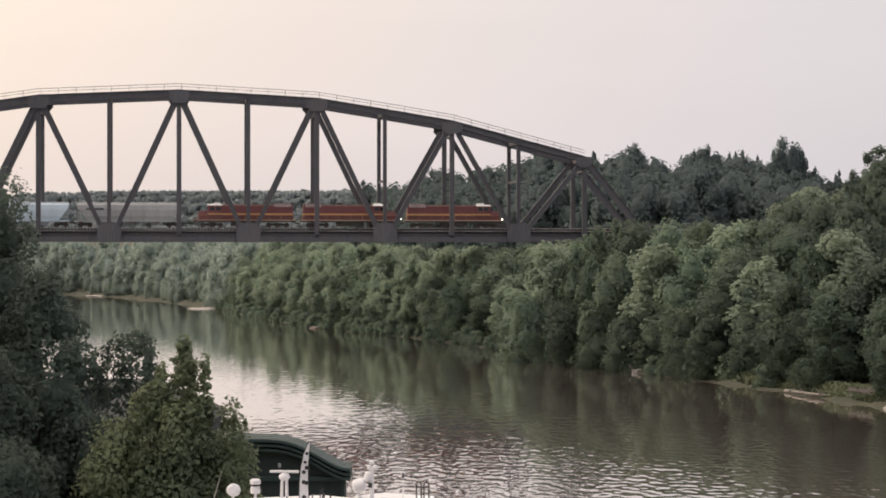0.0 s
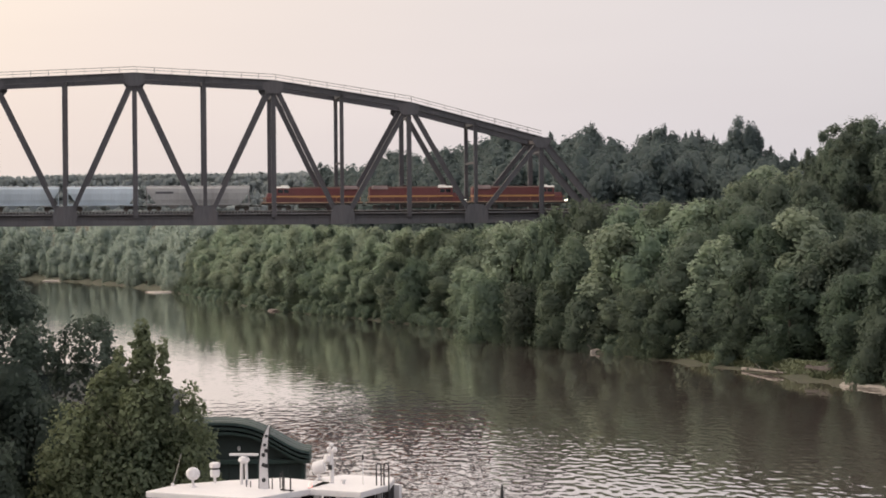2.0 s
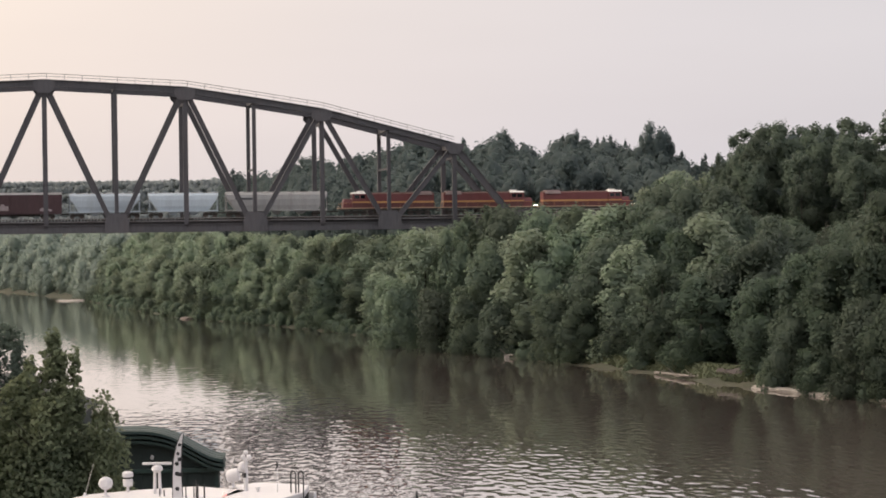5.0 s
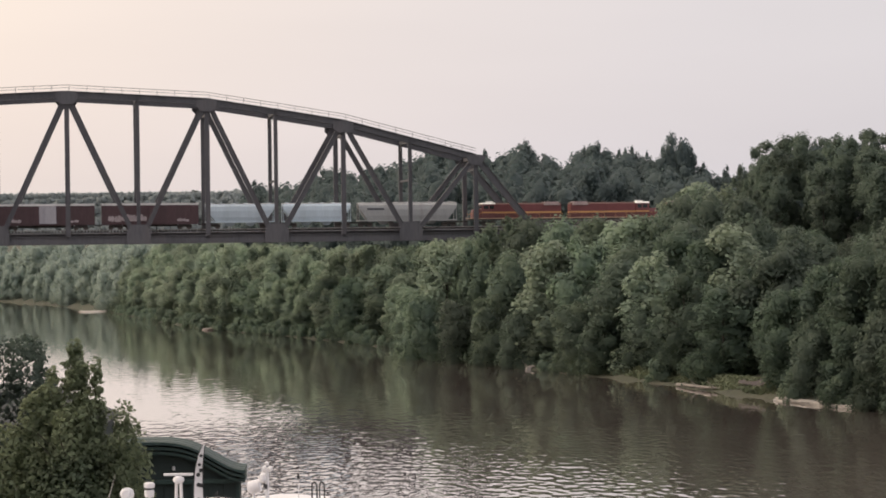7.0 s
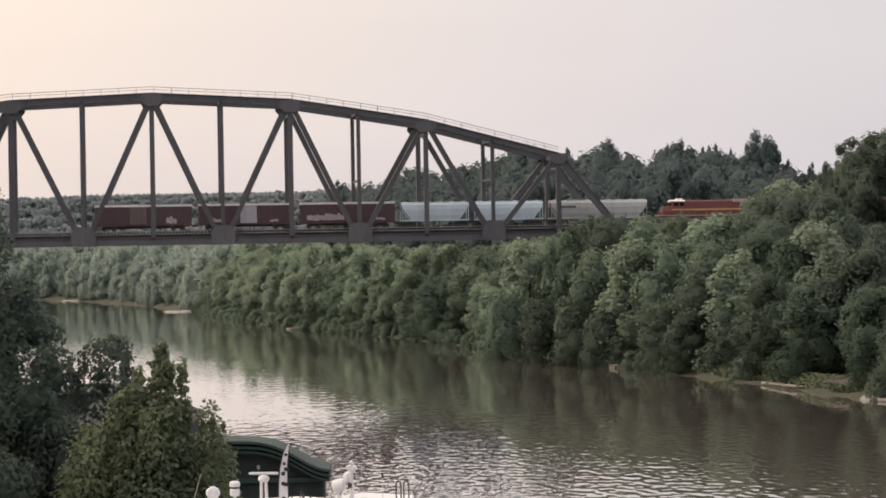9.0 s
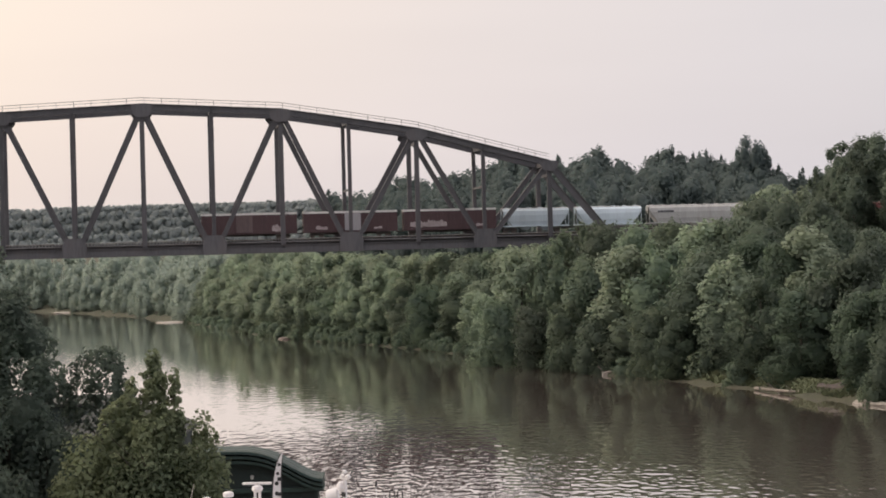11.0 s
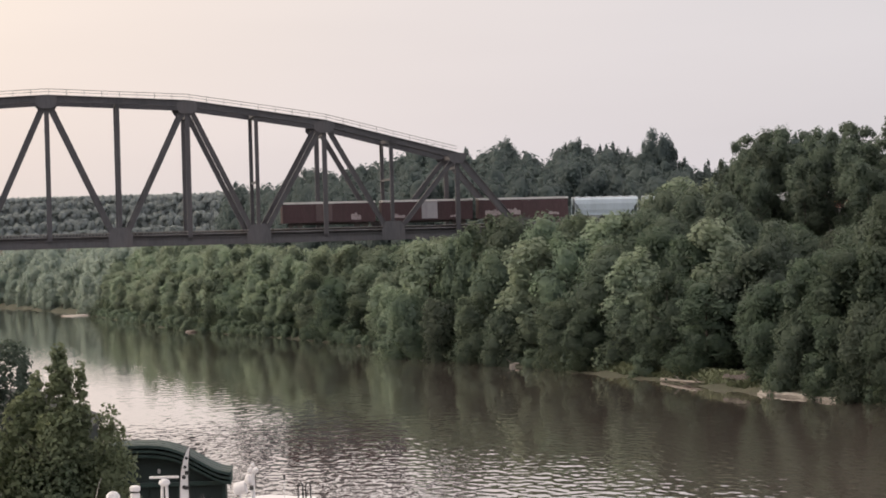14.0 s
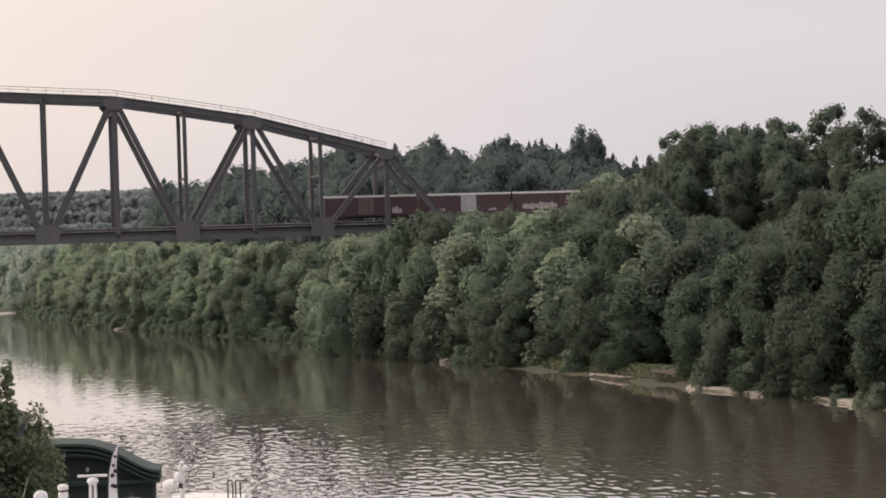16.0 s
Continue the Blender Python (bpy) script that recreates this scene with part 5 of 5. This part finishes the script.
    for x, y, h in ((4.4, 2.45, 0.5), (4.62, 2.7, 0.62), (4.9, 2.4, 0.72), (3.1, 2.6, 0.3), (3.3, 2.6, 0.26)):
        part("roof_stanchion", tube(bmesh.new(), (x, y, 7.4), (x, y, 7.4 + h), 0.025, 0.025, 6), M_MARINE_BLACK, root)
    b = bmesh.new()
    for x in (5.15, 5.45):
        tube(b, (x, 2.1, 6.7), (x, 2.1, 8.0), 0.035, 0.035, 6)
    for z in (7.05, 7.45):
        tube(b, (5.0, 2.1, z), (5.6, 2.1, z), 0.03, 0.03, 6)
    part("ladder_frame", b, M_MARINE_BLACK, root, "black ladder frame")
    searchlight(root, 4.75, 5.6, 7.4, 110, -12, 0.27, 0.3)
    pole = part("lamp_pole", tube(bmesh.new(), (0, 0, 0), (0, 0, 1.35), 0.1, 0.08, 10), M_WHITE, root, m=pose(5.7, 5.0, 7.4))
    for z, x, r in ((0.95, -0.17, 0.19), (1.02, -0.16, 0.17), (1.36, -0.11, 0.11), (1.36, 0.15, 0.11), (1.56, 0.0, 0.09)):
        part("lamp_head", lathe(bmesh.new(), [(r * 0.4, -r), (r * 0.9, -r * 0.6), (r, 0), (r * 0.9, r * 0.6), (r * 0.4, r)], 16), M_WHITE, pole, m=pose(x, 0, z))
    part("cable_box", box(bmesh.new(), -0.1, 0.08, -0.14, -0.09, 0.55, 0.75, 0.02), M_MARINE_BLACK, pole)
    part("vent", lathe(bmesh.new(), [(0.07, 0), (0.07, 0.12), (0.12, 0.14), (0.1, 0.2)], 12), M_WHITE, root, m=pose(6.3, 4.9, 7.4))
    part("whip_aerial", tube(bmesh.new(), (7.15, 5.0, 7.4), (7.15, 5.0, 8.4), 0.02, 0.012, 6), M_WHITE, root)
    part("aerial_cap", tube(bmesh.new(), (7.15, 5.0, 8.4), (7.15, 5.0, 8.62), 0.05, 0.04, 8), M_MARINE_BLACK, root, "black aerial cap")
    part("whip_aerial", tube(bmesh.new(), (0.12, 1.75, 7.4), (0.45, 1.9, 8.7), 0.02, 0.012, 6), M_RAIL, root, "leaning whip aerial")
    part("aerial_foot", lathe(bmesh.new(), [(0.07, 0), (0.07, 0.08), (0.03, 0.12)], 10), M_WHITE, root, m=pose(0.12, 1.75, 7.4))
    for dx in (0.0, 0.3):
        b = bmesh.new()
        x, y = 7.85 + dx, 5.05 + dx * 0.3
        pts = [(x + 0.11 * (-math.cos(a)), y, 8.15 + 0.14 * math.sin(a)) for a in np.linspace(0, math.pi, 8)]
        pts = [(x - 0.11, y, 6.2)] + pts + [(x + 0.11, y, 6.2)]
        for p, q in zip(pts, pts[1:]):
            tube(b, p, q, 0.03, 0.03, 6)
        part("ladder_hoop", b, M_MARINE_BLACK, root, "black ladder hoop")


towboat()


def ogee(x, half, rise):
    """Roof height over the eaves at x from the middle: arched crown, swept-out eaves."""
    t = abs(x) / half
    return rise * (0.5 + 0.5 * math.cos(math.pi * min(t, 1) ** 1.55))


def pavilion():
    root = thing("pavilion", "dark green riverside pavilion with a curved metal roof in stepped layers", "building", m=pose(-11.1, 110, -0.28))
    half, rise, eave = 5.65, 1.72, 5.15
    xs = np.linspace(-half, half, 45)
    for k in range(3):
        b = bmesh.new()
        drop, thick = 0.30 * k, 0.17
        y0, y1 = 0.16 * k, 3.2
        rings = []
        for y in (y0, y1):
            rings.append(([b.verts.new((x, y, eave + ogee(x, half, rise) - drop)) for x in xs], [b.verts.new((x, y, eave + ogee(x, half, rise) - drop - thick)) for x in xs]))
        for j in range(len(xs) - 1):
            b.faces.new((rings[0][0][j], rings[0][0][j + 1], rings[1][0][j + 1], rings[1][0][j]))
            b.faces.new((rings[0][1][j + 1], rings[0][1][j], rings[1][1][j], rings[1][1][j + 1]))
            b.faces.new((rings[0][1][j], rings[0][1][j + 1], rings[0][0][j + 1], rings[0][0][j]))
            b.faces.new((rings[1][0][j], rings[1][0][j + 1], rings[1][1][j + 1], rings[1][1][j]))
        for j in (0, len(xs) - 1):
            b.faces.new((rings[0][0][j], rings[1][0][j], rings[1][1][j], rings[0][1][j]))
        bmesh.ops.recalc_face_normals(b, faces=b.faces[:])
        part("roof_sheet" if k == 0 else "fascia_layer", b, M_GREENROOF if k == 0 else M_GREENTRIM, root)
    # seams on the roof sheet
    for k in range(3):
        b = bmesh.new()
        for xa, xb in zip(xs, xs[1:]):
            tube(b, (xa, 0.5 + k, eave + ogee(xa, half, rise) + 0.01), (xb, 0.5 + k, eave + ogee(xb, half, rise) + 0.01), 0.02, 0.02, 4)
        part("roof_seam", b, M_GREENROOF, root)
    # gable panel under the curve, beam, wall panels
    w = half - 0.45
    gable = [(x, eave + ogee(x, half, rise) - 0.75) for x in np.linspace(-w, w, 31)]
    part("gable", prism(bmesh.new(), [(-w, 4.2)] + gable + [(w, 4.2)], 1.1, 1.25), M_GREENWALL, root)
    part("tie_beam", box(bmesh.new(), -w - 0.1, w + 0.05, 0.85, 1.1, 4.3, 4.55, 0.02), M_GREENTRIM, root, "green tie beam")
    for k in range(12):
        x0 = -w + k * 2 * w / 12
        part("wall_panel", box(bmesh.new(), x0 + 0.015, x0 + 2 * w / 12 - 0.015, 1.15, 1.3, 1.0, 4.3), M_GREENWALL, root)
    for x in (-w, w):
        part("side_wall", box(bmesh.new(), x - 0.1, x + 0.1, 1.3, 3.0, 1.0, 4.4), M_GREENWALL, root)
    part("back_wall", box(bmesh.new(), -w, w, 2.9, 3.05, 1.0, 4.6), M_GREENWALL, root)
    for x in (-w, -w / 2, 0, w / 2, w):
        part("corner_post", box(bmesh.new(), x - 0.1, x + 0.1, 1.0, 1.14, 1.0, 4.3), M_GREENTRIM, root)
    part("base_slab", box(bmesh.new(), -6, 6, 0, 3.6, -0.5, 1.0), M_CONCRETE, root)
    part("bulkhead_lamp", lathe(bmesh.new(), [(0.05, -0.12), (0.1, -0.06), (0.1, 0.08), (0.06, 0.14)], 10), M_WHITE, root, m=pose(1.45, 1.02, 5.2))


pavilion()


def hip_shed(name, label, x, y, wide, deep, eave, ridge, wall_m, roof_m):
    root = thing(name, label, "building", m=pose(x, y, 0))
    g = 1.0
    part("wall", box(bmesh.new(), -wide / 2 + 0.4, wide / 2 - 0.4, 0.4, deep - 0.4, g, eave), wall_m, root)
    b = bmesh.new()
    box(b, -wide / 2, wide / 2, 0, deep, eave, eave + 0.18)
    box(b, -wide / 2, wide / 2, 0, deep, eave + 0.184, ridge, top=(wide * 0.42, deep * 0.42))
    part("roof", b, roof_m, root)
    part("door", box(bmesh.new(), -0.6, 0.6, 0.36, 0.4, g, g + 2.1), roof_m, root)


hip_shed("river_shed", "dark green hip-roofed shed behind the pavilion", -19.6, 124, 9.0, 8.0, 6.3, 8.6, M_GREENWALL, M_DARKROOF)
hip_shed("low_shed", "low shed with a dark flat-pitched roof on the near bank", -27.5, 134, 13.0, 8.0, 7.7, 8.15, M_GREENWALL, M_DARKROOF)

used_near = set()


def sweetgum(x, y):
    """A young tree of several leaders: broad skirts, two upright tops."""
    rng = np.random.default_rng(101)
    z = float(ground(x, y))
    root = thing("young_sweetgum", "young sweetgum tree with loose yellow-green foliage beside the boat", "tree", m=pose(x, y, z - 0.1))
    trunk = None
    for b in trunk_bms(rng, 11.5, 3.6, 0.14, 9):
        if trunk:
            part("limb", b, M_BARK, trunk)
        else:
            trunk = part("trunk", b, M_BARK, root)
    up = 13.75 - z
    out = []
    for dx, dy, h, r, low, leaves in ((-0.5, 0, up - 4.1, 3.8, 0.0, 12000), (-0.2, 0.2, up, 0.75, 0.68, 1800), (0.0, 0.1, up - 1.0, 1.25, 0.45, 3600), (0.9, -0.2, up - 0.85, 0.5, 0.68, 900), (0.6, -0.2, up - 2.4, 1.1, 0.45, 2400), (2.2, -0.4, up - 3.0, 1.5, 0.35, 3600),
                                      (-1.5, 0.3, up - 2.3, 1.4, 0.4, 3200), (0.0, -0.9, up - 3.0, 1.7, 0.4, 3600), (-3.3, -0.5, up - 3.9, 1.9, 0.15, 4600), (1.9, 0.4, up - 4.4, 2.0, 0.0, 4000), (-4.2, -0.4, up - 5.6, 1.6, 0.1, 3000), (-1.15, 0.2, up - 1.35, 0.85, 0.55, 1700), (-2.0, 0.3, up - 2.35, 1.25, 0.45, 2700)):
        out.append(crown_arrays(rng, h, r, leaves, 0.15, lobes=34 if r > 3 else 16, low=low, peak=0.3, taper=0.9, tall=1.1, lump=0.5, fine=0.3, ragged=0.6, core=0, bough=(0.18, 0.3) if r > 3 else (0.3, 0.45), reach=(0.3, 0.85) if r > 3 else (0.15, 0.6), loose=0.2) + np.array([dx, dy, 0]))
    ob = new("crown", quads_mesh("crown", np.concatenate(out), LEAF["near"]))
    ob.parent = root


sweetgum(-12.0, 88)
for x, y, top, r, seed in ((-23.6, 97, 21.6, 4.8, 110), (-20.0, 94, 16.6, 3.0, 111), (-17.6, 91, 10.3, 3.2, 112), (-22.3, 89, 13.0, 4.4, 114), (-30.5, 93, 24.0, 6.0, 115), (-20.0, 86, 9.0, 3.6, 116)):
    place(tree("shade_tree", seed, top - 3, r, "shade", "dense dark green shade tree on the near bank", 16000, 0.15, "near bank trees", lobes=22, low=0.0, peak=0.4, tall=1.2, lump=0.4, fine=0.22, ragged=0.5, bough=(0.24, 0.4), reach=(0.35, 0.75)), used_near, x, y, 0, top=top)
place(tree("hackberry", 117, 10.0, 1.9, "shade", "thin dark tree with one loose bough over the shed", 3600, 0.15, low=0.8, peak=0.5, limbs=5, stout=0.5, ragged=0.6, core=0, lump=0.5, fine=0.3), used_near, -16.2, 97, 40, top=13.6)


piling = thing("mooring_piling", "black tapered mooring pole standing in the river", "mooring pole", m=pose(3.9, 74, 0))
part("pole", tube(bmesh.new(), (0, 0, -3), (0, 0, 6.4), 0.2, 0.16, 12), M_MARINE_BLACK, piling)
part("tip", tube(bmesh.new(), (0, 0, 6.4), (0, 0, 7.65), 0.16, 0.03, 12), M_MARINE_BLACK, piling)

# ---------------- along the far shore ----------------
M_LIME = surface("pale_limestone", (0.29, 0.262, 0.235), 0.85, 0, 0.3, (0.8, 5), 0.05, random_tone=0.15)
M_SAND = surface("pale_sand_bar", (0.46, 0.42, 0.38), 0.95, 0, 0.2, (0.3, 3), 0.02)
M_LOG = surface("bleached_driftwood", (0.20, 0.175, 0.155), 0.9, 0, 0.35, (1.2, 9), 0.02)


def stone(name, label, x, y, z, size, turn, seed, material, rough=0.18, category="rock", group="shore rocks"):
    """A weathered block: a subdivided box, knocked about and flattened on its bed."""
    bm = bmesh.new()
    bmesh.ops.create_cube(bm, size=1.0)
    bmesh.ops.subdivide_edges(bm, edges=bm.edges[:], cuts=5, use_grid_fill=True)
    for v in bm.verts:
        p = v.co.copy()
        v.co = p * (0.72 + 0.28 / max(p.length * 1.35, 0.6))
        v.co += noise.noise_vector(p * 2.3 + Vector((seed * 3.7, 0, 0))) * rough + noise.noise_vector(p * 6 + Vector((0, seed, 0))) * rough * 0.35
        v.co = Vector((v.co.x * size[0], v.co.y * size[1], v.co.z * size[2]))
    me = bpy.data.meshes.new(name)
    bm.to_mesh(me)
    bm.free()
    me.materials.append(material)
    ob = tagged(new(name, me), label, category, group)
    ob.matrix_basis = pose(x, y, z, 0, 0, turn)


for k, (x, y, l, w, h, turn) in enumerate(((50.4, 207.4, 2.6, 1.5, 0.9, -66), (52.2, 203.4, 5.2, 1.6, 0.8, -66), (54.4, 198.4, 4.6, 1.5, 0.75, -67), (58.9, 187.4, 3.2, 1.4, 0.8, -72), (60.2, 183.2, 4.0, 1.5, 0.9, -74), (61.4, 178.0, 3.6, 1.5, 0.8, -74))):
    stone("rock_ledge", "pale limestone ledge at the water's edge", x - 0.4, y, 0.08, (l, w, h * 0.72), turn, k, M_LIME)
for k, (x, y) in enumerate(((27.4, 268.4), (44.3, 226.0), (26.6, 272.8))):
    stone("shore_boulder", "small weathered boulder half in the river", x, y, 0.1, (0.75 - 0.1 * k, 0.65, 0.55), 40 * k, 20 + k, M_LIME)
for k, (x0, y0, x1, y1, r) in enumerate(((42.2, 232.0, 44.6, 222.5, 0.2), (43.6, 226.5, 46.2, 221.0, 0.15), (26.2, 271.4, 28.2, 267.6, 0.18))):
    trunk = thing("drift_log", "bleached drift log lying along the shore", "log", "drift logs", m=pose(x0, y0, 0.25))
    part("bole", tube(bmesh.new(), (0, 0, 0), (x1 - x0, y1 - y0, 0.25), r, r * 0.6, 9), M_LOG, trunk)
    part("broken_branch", tube(bmesh.new(), ((x1 - x0) * 0.6, (y1 - y0) * 0.6, 0.15), ((x1 - x0) * 0.6 - 0.9, (y1 - y0) * 0.6 + 0.3, 0.95), r * 0.4, r * 0.15, 6), M_LOG, trunk)
for k, (x, y, l, w) in enumerate(((-126.5, 706, 13, 6), (-71.0, 557.5, 8, 4))):
    stone("sand_bar", "pale sand bar at the far water's edge", x, y, 0.05, (l, w, 0.5), 20, 40 + k, M_SAND, 0.1, "sand bar", "sand bars")
stone("mud_bar", "low brown mud bar at the far water's edge", -25, 420.5, 0.05, (9.0, 4, 0.6), 20, 42, surface("wet_mud", (0.17, 0.14, 0.125), 0.9, 0, 0.3, (0.4, 4), 0.03), 0.1, "mud bar", "mud banks")


def shore_grass():
    """Rank grass and weeds on the low flats between the water and the trees."""
    rng = np.random.default_rng(61)
    n = 9500
    az = rng.uniform(8.0, 13.2, n)
    near = np.interp(az, *zip(*SHORE))
    dist = near + rng.uniform(0.3, 7.0, n)
    base = np.stack([dist * np.sin(np.radians(az)), dist * np.cos(np.radians(az))], 1)
    z = ground(base[:, 0], base[:, 1])
    keep = (z > 0.15) & (np.sin(az * 5.3) + rng.uniform(-1, 1, n) > -1.0)
    base, z = base[keep], z[keep]
    n = len(z)
    p = np.column_stack([base, z - 0.05])
    a = rng.uniform(0, math.tau, n)
    u = np.stack([np.cos(a), np.sin(a), 0 * a], 1) * rng.uniform(0.15, 0.4, (n, 1))
    tip = np.stack([rng.normal(0, 0.2, n), rng.normal(0, 0.2, n), rng.uniform(0.25, 0.7, n)], 1)
    q = np.stack([p - u, p + u, p + tip + u * 0.5, p + tip - u * 0.5, p + tip * 0.4 - np.array([0, 0, 1])], 1)
    tagged(new("shore_grass", quads_mesh("shore_grass", q, LEAF["grass"])), "rank pale grass on the low river shore", "grass", kind="stuff")


shore_grass()
stone("mud_bank", "bare brown mud bank slumped under the trees", 49.6, 217.2, 0.6, (6.0, 2.6, 2.0), -64, 70, surface("bare_mud", (0.075, 0.062, 0.06), 0.95, 0, 0.3, (0.6, 5), 0.06), 0.14, "mud bank", "mud banks")

motions()
